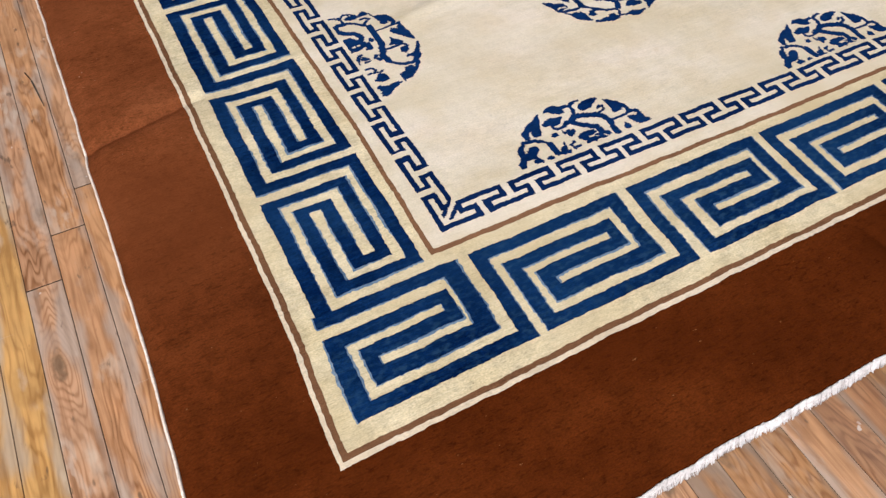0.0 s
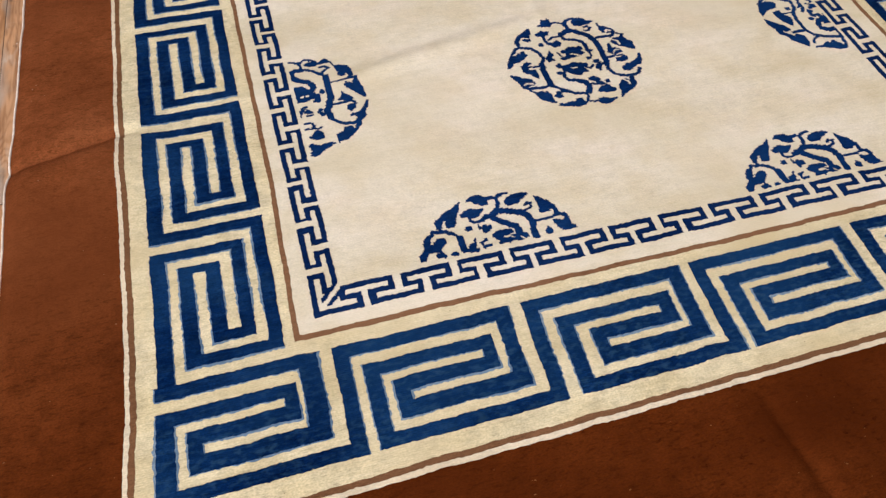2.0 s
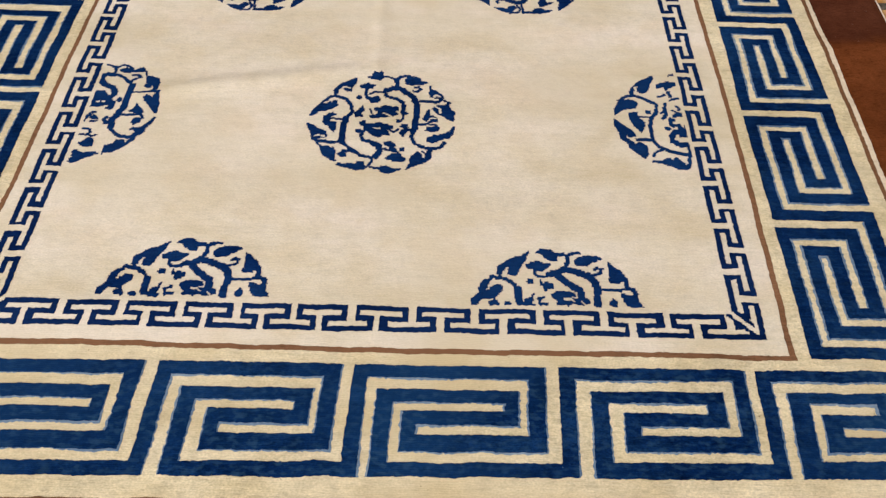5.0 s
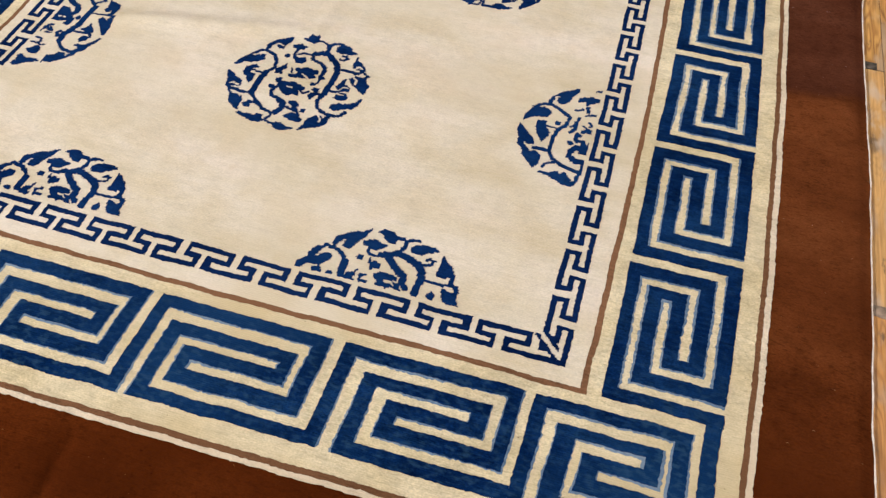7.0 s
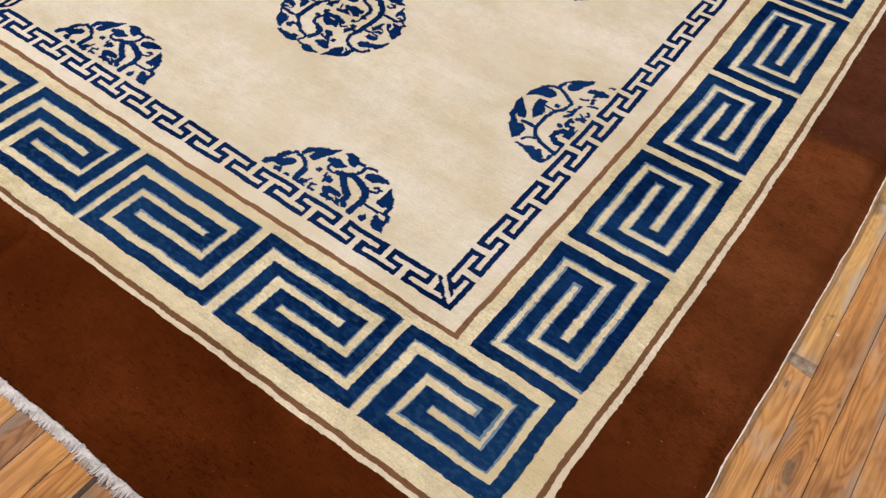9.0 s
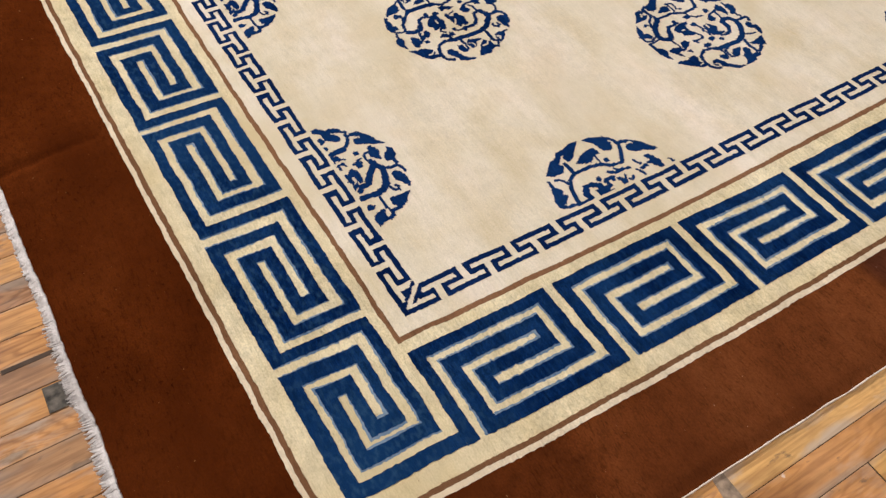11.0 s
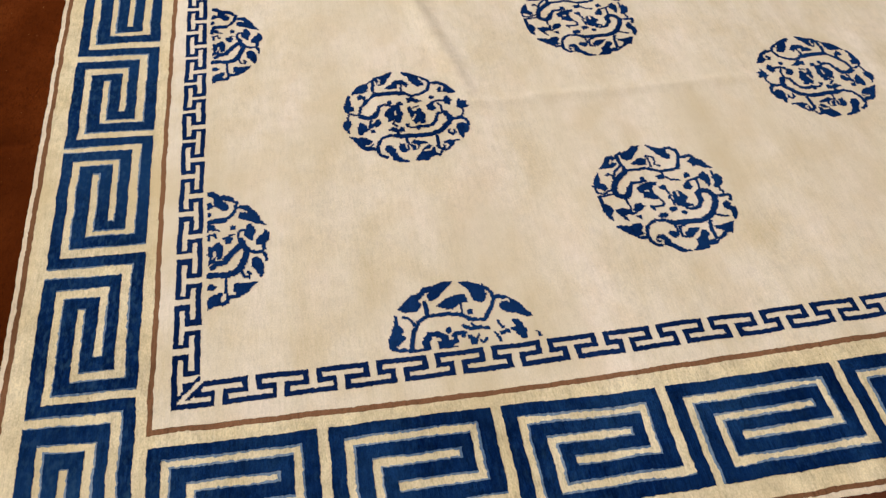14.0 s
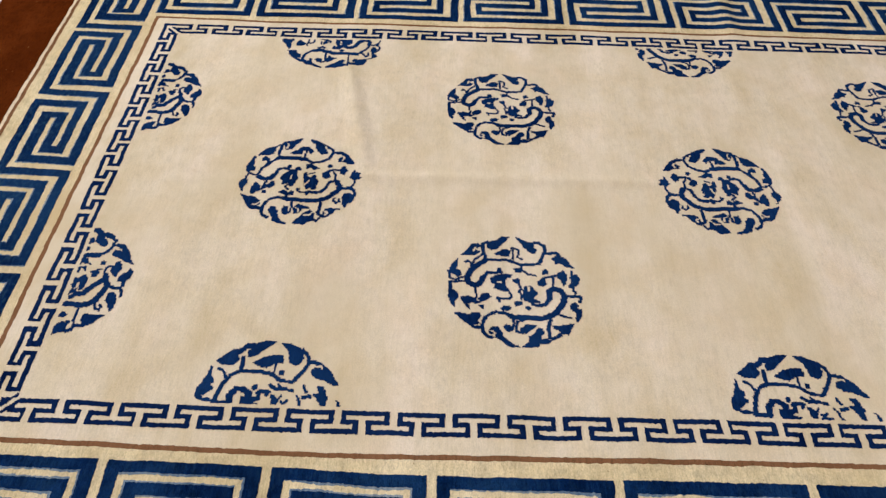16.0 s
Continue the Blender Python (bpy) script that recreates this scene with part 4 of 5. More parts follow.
def second_drawing():
    """The same roundel woven bolder, with fuller bodies."""
    m, blob, thin, mid, thick, cut, dot = pen()
    blob((-1.04, 0.1), (-0.99, 0.21), (-0.93, 0.3), (-0.93, 0.37), (-0.86, 0.35), (-0.81, 0.4), (-0.73, 0.36), (-0.76, 0.29), (-0.87, 0.21), (-0.97, 0.15))
    mid((-0.94, 0.31), (-0.95, 0.44), (-0.89, 0.52), (-0.77, 0.52), (-0.66, 0.48), (-0.52, 0.42))
    mid((-0.52, 0.42), (-0.51, 0.28), (-0.51, 0.14), (-0.56, 0.04), (-0.6, -0.09), (-0.57, -0.23), (-0.58, -0.37))
    thick((-0.57, -0.37), (-0.48, -0.48), (-0.37, -0.6), (-0.24, -0.65), (-0.14, -0.64), (-0.08, -0.55), (-0.11, -0.47))
    mid((-0.11, -0.47), (-0.24, -0.42), (-0.33, -0.35), (-0.33, -0.23), (-0.35, -0.15))
    thick((-0.09, -0.54), (-0.12, -0.47), (-0.23, -0.42))
    thin((-0.51, 0.16), (-0.4, 0.17), (-0.33, 0.24), (-0.3, 0.35))
    blob((-0.89, -0.35), (-0.95, -0.28), (-0.97, -0.19), (-1.04, -0.13), (-1.08, 0.01), (-0.98, -0.06), (-0.88, -0.16), (-0.8, -0.22), (-0.78, -0.3), (-0.82, -0.34))
    mid((-0.93, -0.34), (-0.9, -0.41), (-0.77, -0.42), (-0.64, -0.38), (-0.58, -0.37))
    blob((-0.66, -0.74), (-0.78, -0.64), (-0.88, -0.58), (-0.89, -0.49), (-0.84, -0.45), (-0.78, -0.54), (-0.73, -0.47), (-0.67, -0.52), (-0.67, -0.62))
    thin((-0.86, -0.47), (-0.83, -0.42))
    thin((-0.69, -0.41), (-0.56, -0.54), (-0.46, -0.58))
    thin((-0.41, -0.58), (-0.52, -0.6), (-0.55, -0.64), (-0.52, -0.67))
    blob((-0.34, -0.9), (-0.45, -0.88), (-0.57, -0.79), (-0.47, -0.79), (-0.38, -0.82), (-0.35, -0.75), (-0.28, -0.73), (-0.24, -0.79), (-0.29, -0.83), (-0.31, -0.89))
    thin((-0.34, -0.92), (-0.22, -0.9), (-0.18, -0.82), (-0.24, -0.72))
    thin((-0.14, -0.9), (-0.16, -0.69))
    mid((-0.14, -0.9), (0.03, -0.9))
    blob((0.03, -0.92), (0.01, -0.85), (0.08, -0.79), (0.16, -0.8), (0.22, -0.84), (0.32, -0.82), (0.25, -0.88), (0.15, -0.91))
    blob((0.14, -0.74), (0.12, -0.65), (0.15, -0.54), (0.22, -0.57), (0.24, -0.65), (0.34, -0.62), (0.24, -0.7))
    thin((-0.04, -0.54), (0.1, -0.52), (0.24, -0.54), (0.18, -0.43))
    blob((0.17, -0.49), (0.06, -0.42), (0.06, -0.34), (0.12, -0.32), (0.18, -0.39))
    blob((0.27, -0.49), (0.28, -0.42), (0.33, -0.42))
    blob((0.41, -0.82), (0.43, -0.72), (0.46, -0.62), (0.41, -0.57), (0.42, -0.48), (0.48, -0.46), (0.55, -0.52), (0.6, -0.48), (0.64, -0.6), (0.57, -0.68), (0.5, -0.74))
    mid((0.66, -0.57), (0.66, -0.44))
    mid((0.68, -0.44), (0.55, -0.42), (0.45, -0.36), (0.39, -0.25), (0.4, -0.12), (0.43, -0.04))
    thick((0.45, -0.04), (0.48, 0.04), (0.47, 0.23), (0.47, 0.41), (0.41, 0.55), (0.29, 0.66), (0.15, 0.74), (0.05, 0.76), (-0.04, 0.72), (-0.07, 0.61))
    mid((-0.07, 0.61), (-0.03, 0.54), (0.09, 0.54), (0.21, 0.48), (0.25, 0.37), (0.22, 0.29))
    thick((-0.07, 0.61), (-0.01, 0.54), (0.11, 0.54))
    mid((0.66, -0.44), (0.76, -0.43), (0.83, -0.36), (0.81, -0.26))
    blob((0.74, -0.35), (0.66, -0.31), (0.64, -0.23), (0.72, -0.18), (0.81, -0.16), (0.92, -0.05), (0.97, 0.06), (0.96, -0.08), (0.87, -0.18), (0.81, -0.26), (0.77, -0.28), (0.78, -0.32))
    thin((0.47, 0), (0.58, 0.01), (0.68, -0.02))
    blob((0.65, -0.14), (0.6, -0.1), (0.63, -0.03), (0.68, -0.01), (0.72, -0.07), (0.68, -0.11))
    thin((0.56, 0.05), (0.71, 0.03), (0.74, 0.11))
    blob((0.66, 0.1), (0.59, 0.18), (0.6, 0.32), (0.67, 0.24), (0.74, 0.17), (0.72, 0.11))
    thin((0.56, 0.05), (0.51, 0.17))
    blob((0.97, 0.12), (0.89, 0.2), (0.8, 0.21), (0.75, 0.29), (0.66, 0.33), (0.65, 0.4), (0.72, 0.42), (0.77, 0.37), (0.85, 0.35), (0.82, 0.44), (0.85, 0.52), (0.9, 0.46), (0.9, 0.36), (0.96, 0.32))
    mid((0.49, 0.52), (0.63, 0.49), (0.79, 0.48), (0.81, 0.55))
    blob((0.59, 0.54), (0.59, 0.67), (0.56, 0.84), (0.73, 0.76), (0.71, 0.66), (0.65, 0.58))
    mid((0.81, 0.55), (0.73, 0.66))
    thin((0.39, 0.63), (0.42, 0.71), (0.45, 0.8))
    blob((0.22, 0.83), (0.16, 0.89), (0.23, 0.94), (0.28, 0.89), (0.29, 0.97), (0.41, 0.97), (0.51, 0.91), (0.45, 0.89), (0.36, 0.91), (0.32, 0.84))
    mid((0.05, 0.76), (0.06, 0.93), (0.07, 0.99), (0.16, 0.97))
    blob((-0.29, 0.87), (-0.35, 0.94), (-0.28, 1), (-0.17, 0.99), (-0.11, 0.91), (-0.09, 0.84), (-0.2, 0.88))
    thin((-0.42, 0.89), (-0.29, 0.89))
    thin((-0.1, 0.91), (0.01, 0.92))
    blob((-0.63, 0.65), (-0.74, 0.73), (-0.67, 0.77), (-0.64, 0.83), (-0.54, 0.87), (-0.47, 0.93), (-0.5, 0.81), (-0.56, 0.73), (-0.55, 0.67))
    mid((-0.73, 0.52), (-0.76, 0.69), (-0.69, 0.74))
    blob((-0.63, 0.62), (-0.67, 0.67), (-0.57, 0.69))
    blob((-0.37, 0.69), (-0.41, 0.76), (-0.34, 0.81), (-0.23, 0.81), (-0.14, 0.77), (-0.23, 0.73), (-0.28, 0.68))
    thin((-0.33, 0.68), (-0.3, 0.6), (-0.27, 0.49), (-0.22, 0.43))
    thin((-0.3, 0.6), (-0.12, 0.6))
    blob((-0.4, 0.45), (-0.42, 0.51), (-0.35, 0.52), (-0.33, 0.46))
    blob((-0.18, 0.38), (-0.22, 0.48), (-0.15, 0.5), (-0.1, 0.46), (-0.13, 0.39))
    blob((-0.22, -0.31), (-0.27, -0.24), (-0.32, -0.12), (-0.29, -0.05), (-0.2, -0.1), (-0.09, -0.09), (0, -0.05), (0, -0.13), (-0.03, -0.2), (-0.05, -0.25), (-0.12, -0.23), (-0.15, -0.29))
    thin((0, -0.05), (0.1, -0.01), (0.15, -0.07), (0.14, -0.19))
    blob((-0.32, -0.08), (-0.31, 0), (-0.25, -0.03))
    dot((-0.39, -0.18))
    blob((0, 0.17), (-0.1, 0.2), (-0.09, 0.28), (-0.02, 0.33), (0.03, 0.37), (0.07, 0.33), (0.12, 0.27), (0.19, 0.25), (0.17, 0.19), (0.11, 0.15))
    mid((0.07, 0.3), (0.17, 0.28), (0.18, 0.38))
    thin((-0.2, 0.03), (-0.22, 0.1), (-0.13, 0.11), (-0.03, 0.14))
    blob((-0.22, 0.03), (-0.24, 0.1), (-0.17, 0.11), (-0.15, 0.06))
    blob((0.2, 0.02), (0.18, 0.11), (0.23, 0.14), (0.27, 0.05))
    thin((-0.01, 0.11), (0.14, 0.13))
    dot((0.3, 0.22))
    blob((-0.42, 0.05), (-0.44, 0.15), (-0.37, 0.16), (-0.36, 0.07))
    thin((0.12, -0.22), (0.19, -0.19))
    blob((0.32, -0.18), (0.27, -0.13), (0.29, -0.03), (0.34, -0.06), (0.36, -0.14))
    blob((-0.7, -0.24), (-0.8, -0.11), (-0.77, 0), (-0.67, -0.03), (-0.67, -0.14))
    thin((-0.83, 0.02), (-0.73, 0.04), (-0.62, 0.03))
    thin((-0.83, 0.05), (-0.79, 0.13), (-0.66, 0.11), (-0.61, 0.17))
    cut((-0.78, -0.47), (-0.8, -0.54), (-0.74, -0.56))
    cut((0.72, -0.32), (0.75, -0.27), (0.81, -0.29))
    cut((0.65, 0.54), (0.67, 0.6), (0.73, 0.6))
    cut((-0.11, 0.24), (-0.02, 0.25))
    cut((-0.16, -0.21), (-0.16, -0.16))
    return m


def near_half_drawing():
    """The upper half of a roundel, cut by the near key border: a beast among leaves."""
    m, blob, thin, mid, thick, cut, dot = pen()
    blob((-0.27, 0.9), (-0.36, 0.83), (-0.51, 0.77), (-0.64, 0.67), (-0.65, 0.57), (-0.62, 0.52), (-0.59, 0.61), (-0.54, 0.67), (-0.5, 0.67), (-0.53, 0.6), (-0.51, 0.55), (-0.43, 0.54), (-0.4, 0.62), (-0.35, 0.73), (-0.3, 0.84))
    mid((-0.72, 0.52), (-0.64, 0.51), (-0.56, 0.49), (-0.47, 0.43), (-0.42, 0.35))
    thick((-0.42, 0.35), (-0.42, 0.23), (-0.41, 0.16))
    mid((-0.41, 0.15), (-0.34, 0.14), (-0.25, 0.14))
    blob((-0.72, 0.52), (-0.83, 0.43), (-0.87, 0.34), (-0.86, 0.3), (-0.95, 0.21), (-0.95, 0.14), (-0.9, 0.13), (-0.85, 0.21), (-0.77, 0.23), (-0.69, 0.23), (-0.59, 0.35), (-0.61, 0.4), (-0.67, 0.4), (-0.75, 0.35), (-0.77, 0.35), (-0.73, 0.46))
    blob((-0.76, 0.15), (-0.74, 0.18), (-0.69, 0.2), (-0.64, 0.14), (-0.66, 0.12))
    dot((-0.54, 0.14))
    blob((-0.36, 0.16), (-0.34, 0.21), (-0.27, 0.24), (-0.24, 0.3), (-0.28, 0.15))
    blob((-0.19, 0.88), (-0.14, 0.93), (-0.02, 0.94), (0.04, 0.88), (0.09, 0.88), (0.06, 0.84), (0.06, 0.77), (-0, 0.77), (-0.09, 0.82), (-0.12, 0.88))
    mid((0.04, 0.87), (0.12, 0.86), (0.18, 0.85))
    blob((-0.32, 0.69), (-0.24, 0.74), (-0.16, 0.76), (-0.12, 0.73), (-0.02, 0.71), (-0.07, 0.66), (-0.13, 0.61), (-0.19, 0.62), (-0.23, 0.56), (-0.22, 0.65), (-0.3, 0.66))
    thin((-0.22, 0.58), (-0.18, 0.53), (-0.08, 0.53), (-0.04, 0.57))
    thick((-0.04, 0.57), (0.04, 0.58), (0.14, 0.65))
    mid((0.15, 0.66), (0.19, 0.77), (0.19, 0.85), (0.27, 0.89), (0.34, 0.89))
    blob((0.28, 0.77), (0.34, 0.83), (0.45, 0.85), (0.52, 0.85), (0.6, 0.81), (0.52, 0.77), (0.4, 0.7), (0.32, 0.7), (0.28, 0.72))
    thick((0.14, 0.65), (0.27, 0.61), (0.37, 0.57), (0.47, 0.5), (0.5, 0.41), (0.5, 0.32), (0.49, 0.16))
    thin((0.38, 0.59), (0.49, 0.57), (0.57, 0.6), (0.58, 0.66), (0.53, 0.67), (0.49, 0.64))
    thick((0.04, 0.57), (0.09, 0.51), (0.16, 0.45), (0.23, 0.4), (0.3, 0.36), (0.31, 0.26))
    blob((-0.15, 0.48), (-0.13, 0.44), (-0.07, 0.45), (-0.01, 0.43), (-0.01, 0.39), (-0.09, 0.35), (-0.12, 0.38), (-0.12, 0.42), (-0.16, 0.43))
    dot((-0.27, 0.46))
    blob((-0.03, 0.28), (0.03, 0.33), (0.14, 0.33), (0.22, 0.32), (0.24, 0.28), (0.14, 0.27), (0.21, 0.24), (0.34, 0.23), (0.28, 0.21), (0.32, 0.15), (0.2, 0.17), (0.16, 0.14), (0.1, 0.16), (0.03, 0.15), (0.04, 0.2), (-0.02, 0.26))
    dot((0.37, 0.21))
    thin((-0.19, 0.22), (-0.12, 0.25))
    thin((-0.17, 0.2), (-0.17, 0.15), (-0.09, 0.16))
    blob((0.66, 0.76), (0.71, 0.7), (0.81, 0.63), (0.85, 0.53), (0.79, 0.51), (0.77, 0.47), (0.69, 0.47), (0.65, 0.49), (0.67, 0.59))
    mid((0.85, 0.53), (0.85, 0.47), (0.84, 0.42))
    thin((0.56, 0.38), (0.7, 0.37), (0.83, 0.39), (0.9, 0.4))
    mid((0.84, 0.41), (0.92, 0.38), (0.94, 0.32))
    blob((0.77, 0.33), (0.82, 0.32), (0.88, 0.28), (0.91, 0.32), (0.96, 0.33), (0.95, 0.23), (1, 0.15), (0.87, 0.15), (0.82, 0.18), (0.79, 0.24))
    blob((0.63, 0.19), (0.67, 0.25), (0.7, 0.22), (0.71, 0.15), (0.64, 0.16))
    cut((-0.76, 0.35), (-0.74, 0.41), (-0.72, 0.44))
    cut((0.12, 0.23), (0.18, 0.23), (0.21, 0.21))
    return m


def left_half_drawing():
    """The half roundel that the left key border cuts."""
    m, blob, thin, mid, thick, cut, dot = pen()
    thin((0.04, 0.89), (0.12, 0.88), (0.21, 0.83), (0.29, 0.9), (0.38, 0.87), (0.42, 0.82))
    thin((0.2, 0.85), (0.21, 0.72))
    blob((0.27, 0.79), (0.34, 0.84), (0.47, 0.79), (0.56, 0.86), (0.63, 0.77), (0.52, 0.77), (0.4, 0.74), (0.31, 0.75))
    thick((0.22, 0.68), (0.12, 0.68), (0.05, 0.63), (0.06, 0.54), (0.16, 0.45), (0.26, 0.4), (0.32, 0.3), (0.3, 0.24))
    mid((0.13, 0.69), (0.25, 0.69), (0.36, 0.63), (0.44, 0.55), (0.51, 0.48))
    thick((0.51, 0.48), (0.51, 0.33), (0.51, 0.18), (0.51, 0.02), (0.47, -0.07))
    thin((0.47, 0.54), (0.51, 0.6), (0.58, 0.65), (0.54, 0.69), (0.47, 0.69))
    blob((0.63, 0.77), (0.65, 0.67), (0.72, 0.67), (0.84, 0.61), (0.88, 0.51), (0.88, 0.37), (0.84, 0.33), (0.81, 0.44), (0.78, 0.49), (0.78, 0.41), (0.73, 0.4), (0.68, 0.44), (0.7, 0.51), (0.67, 0.61))
    thin((0.54, 0.33), (0.67, 0.32), (0.82, 0.33), (0.92, 0.32))
    blob((0.93, 0.32), (0.95, 0.18), (0.97, 0.1), (0.96, -0.08), (0.88, 0), (0.84, 0.08), (0.77, 0.14), (0.74, 0.21), (0.76, 0.26), (0.82, 0.23), (0.86, 0.19), (0.88, 0.28))
    blob((0.6, -0.05), (0.65, 0), (0.67, 0.09), (0.72, 0.02), (0.79, -0.06), (0.77, -0.11), (0.68, -0.08))
    thin((0.5, -0.12), (0.65, -0.13), (0.78, -0.13), (0.81, -0.19))
    blob((0.68, -0.2), (0.74, -0.18), (0.8, -0.18), (0.79, -0.27), (0.73, -0.31), (0.68, -0.26))
    mid((0.34, -0.18), (0.31, -0.22), (0.35, -0.3), (0.4, -0.25))
    thick((0.47, -0.1), (0.42, -0.23), (0.44, -0.37))
    mid((0.43, -0.38), (0.51, -0.47), (0.6, -0.54), (0.74, -0.56), (0.8, -0.51))
    blob((0.98, -0.17), (0.96, -0.26), (0.89, -0.39), (0.91, -0.46), (0.8, -0.56), (0.76, -0.54), (0.81, -0.44), (0.7, -0.41), (0.73, -0.37), (0.81, -0.39), (0.89, -0.3), (0.93, -0.22))
    blob((0.45, -0.88), (0.46, -0.72), (0.55, -0.68), (0.58, -0.62), (0.67, -0.61), (0.7, -0.67), (0.79, -0.56), (0.81, -0.6), (0.67, -0.75), (0.56, -0.83), (0.47, -0.84))
    blob((0.05, 0.02), (0.06, 0.19), (0.04, 0.32), (0.1, 0.33), (0.18, 0.32), (0.23, 0.24), (0.3, 0.17), (0.36, 0.13), (0.37, 0), (0.33, -0.03), (0.28, -0), (0.3, 0.07), (0.24, 0.07), (0.18, 0.02))
    thin((0.05, -0.28), (0.07, -0.19), (0.09, -0.1), (0.16, -0.09))
    thin((0.09, -0.12), (0.13, -0.2), (0.22, -0.22), (0.14, -0.13))
    thin((0.14, -0.27), (0.21, -0.26))
    thin((0.06, -0.51), (0.14, -0.53), (0.19, -0.48), (0.17, -0.42), (0.09, -0.41))
    thin((0.19, -0.53), (0.23, -0.55), (0.28, -0.53))
    blob((0.09, -0.68), (0.15, -0.64), (0.2, -0.57), (0.28, -0.65), (0.28, -0.73), (0.18, -0.74))
    blob((0.05, -0.84), (0.09, -0.8), (0.21, -0.86), (0.3, -0.84), (0.4, -0.86), (0.33, -0.9), (0.23, -0.95), (0.12, -1.03), (0.07, -1), (0.11, -0.98), (0.07, -0.95), (0.11, -0.93), (0.07, -0.89), (0.1, -0.88))
    dot((0.41, 0.17))
    cut((0.12, 0.12), (0.15, 0.12))
    cut((0.19, 0.12), (0.22, 0.12))
    return m


def right_half_drawing():
    """The half roundel that the right key border cuts."""
    m, blob, thin, mid, thick, cut, dot = pen()
    blob((-1.04, 0), (-1.04, -0.12), (-1, -0.2), (-0.98, -0.37), (-0.91, -0.41), (-0.9, -0.51), (-0.79, -0.62), (-0.72, -0.72), (-0.67, -0.63), (-0.66, -0.5), (-0.75, -0.42), (-0.81, -0.47), (-0.86, -0.38), (-0.92, -0.36), (-0.91, -0.3), (-0.79, -0.31), (-0.81, -0.22), (-0.89, -0.14), (-0.98, -0.06))
    mid((-0.78, -0.37), (-0.67, -0.37), (-0.58, -0.37))
    blob((-0.63, -0.77), (-0.49, -0.8), (-0.32, -0.88), (-0.16, -0.87), (-0.26, -0.74), (-0.31, -0.68), (-0.37, -0.72), (-0.44, -0.7), (-0.5, -0.75), (-0.59, -0.75))
    mid((-0.2, -0.86), (-0.16, -0.79), (-0.14, -0.65))
    mid((-0.58, -0.37), (-0.51, -0.49), (-0.37, -0.57), (-0.25, -0.6), (-0.12, -0.63), (-0.11, -0.48))
    thin((-0.6, -0.66), (-0.57, -0.6), (-0.53, -0.57), (-0.48, -0.55))
    mid((-0.58, -0.37), (-0.58, -0.24), (-0.57, -0.07), (-0.54, 0.06), (-0.45, 0.18), (-0.44, 0.35), (-0.54, 0.41), (-0.68, 0.5))
    blob((-0.7, -0.22), (-0.79, -0.09), (-0.83, 0.05), (-0.83, 0.15), (-0.72, 0.17), (-0.72, 0.09), (-0.75, 0.06), (-0.68, 0.02), (-0.64, -0.05), (-0.66, -0.12), (-0.67, -0.16))
    thin((-0.76, 0.08), (-0.65, 0.07), (-0.54, 0.07))
    dot((-0.57, 0.18))
    blob((-1.03, 0.09), (-1.02, 0.21), (-0.99, 0.28), (-0.93, 0.4), (-0.8, 0.43), (-0.73, 0.41), (-0.69, 0.35), (-0.72, 0.28), (-0.79, 0.24), (-0.9, 0.22))
    mid((-0.93, 0.4), (-0.86, 0.47), (-0.75, 0.52), (-0.67, 0.49))
    mid((-0.74, 0.54), (-0.72, 0.66))
    blob((-0.63, 0.57), (-0.66, 0.64), (-0.62, 0.72), (-0.71, 0.69), (-0.62, 0.8), (-0.5, 0.87), (-0.41, 0.94), (-0.43, 0.85), (-0.48, 0.76), (-0.51, 0.63), (-0.56, 0.57))
    thick((-0.12, -0.44), (-0.24, -0.43), (-0.32, -0.37), (-0.32, -0.28), (-0.26, -0.21), (-0.19, -0.19))
    blob((-0.21, -0.3), (-0.21, -0.19), (-0.19, -0.09), (-0.13, -0.15), (-0.09, -0.03), (-0.09, -0.14), (-0.09, -0.28), (-0.14, -0.29))
    mid((-0.27, -0.1), (-0.3, -0.06), (-0.29, 0.04), (-0.24, 0.02))
    thin((-0.26, -0.08), (-0.17, -0.08))
    dot((-0.35, -0.14))
    mid((-0.38, 0.05), (-0.33, 0.12), (-0.33, 0.24), (-0.31, 0.35))
    thin((-0.39, 0.16), (-0.35, 0.2))
    mid((-0.23, 0.09), (-0.19, 0.13))
    blob((-0.19, 0.09), (-0.19, 0.17), (-0.25, 0.23), (-0.1, 0.16), (-0.1, 0.11))
    thin((-0.14, 0.23), (-0.08, 0.27), (-0.09, 0.36))
    thin((-0.08, 0.23), (-0.16, 0.3))
    thin((-0.24, 0.42), (-0.17, 0.46), (-0.12, 0.46), (-0.07, 0.5))
    mid((-0.22, 0.5), (-0.24, 0.58))
    thin((-0.39, 0.49), (-0.3, 0.53))
    blob((-0.38, 0.67), (-0.38, 0.74), (-0.23, 0.81), (-0.16, 0.78), (-0.07, 0.8), (-0.08, 0.75), (-0.17, 0.71), (-0.23, 0.66), (-0.27, 0.63), (-0.27, 0.72))
    thin((-0.18, 0.95), (-0.08, 0.98))
    return m


FIRST, SECOND = first_drawing(), second_drawing()
NEAR_HALF, LEFT_HALF, RIGHT_HALF = near_half_drawing(), left_half_drawing(), right_half_drawing()
RADIUS = 0.243


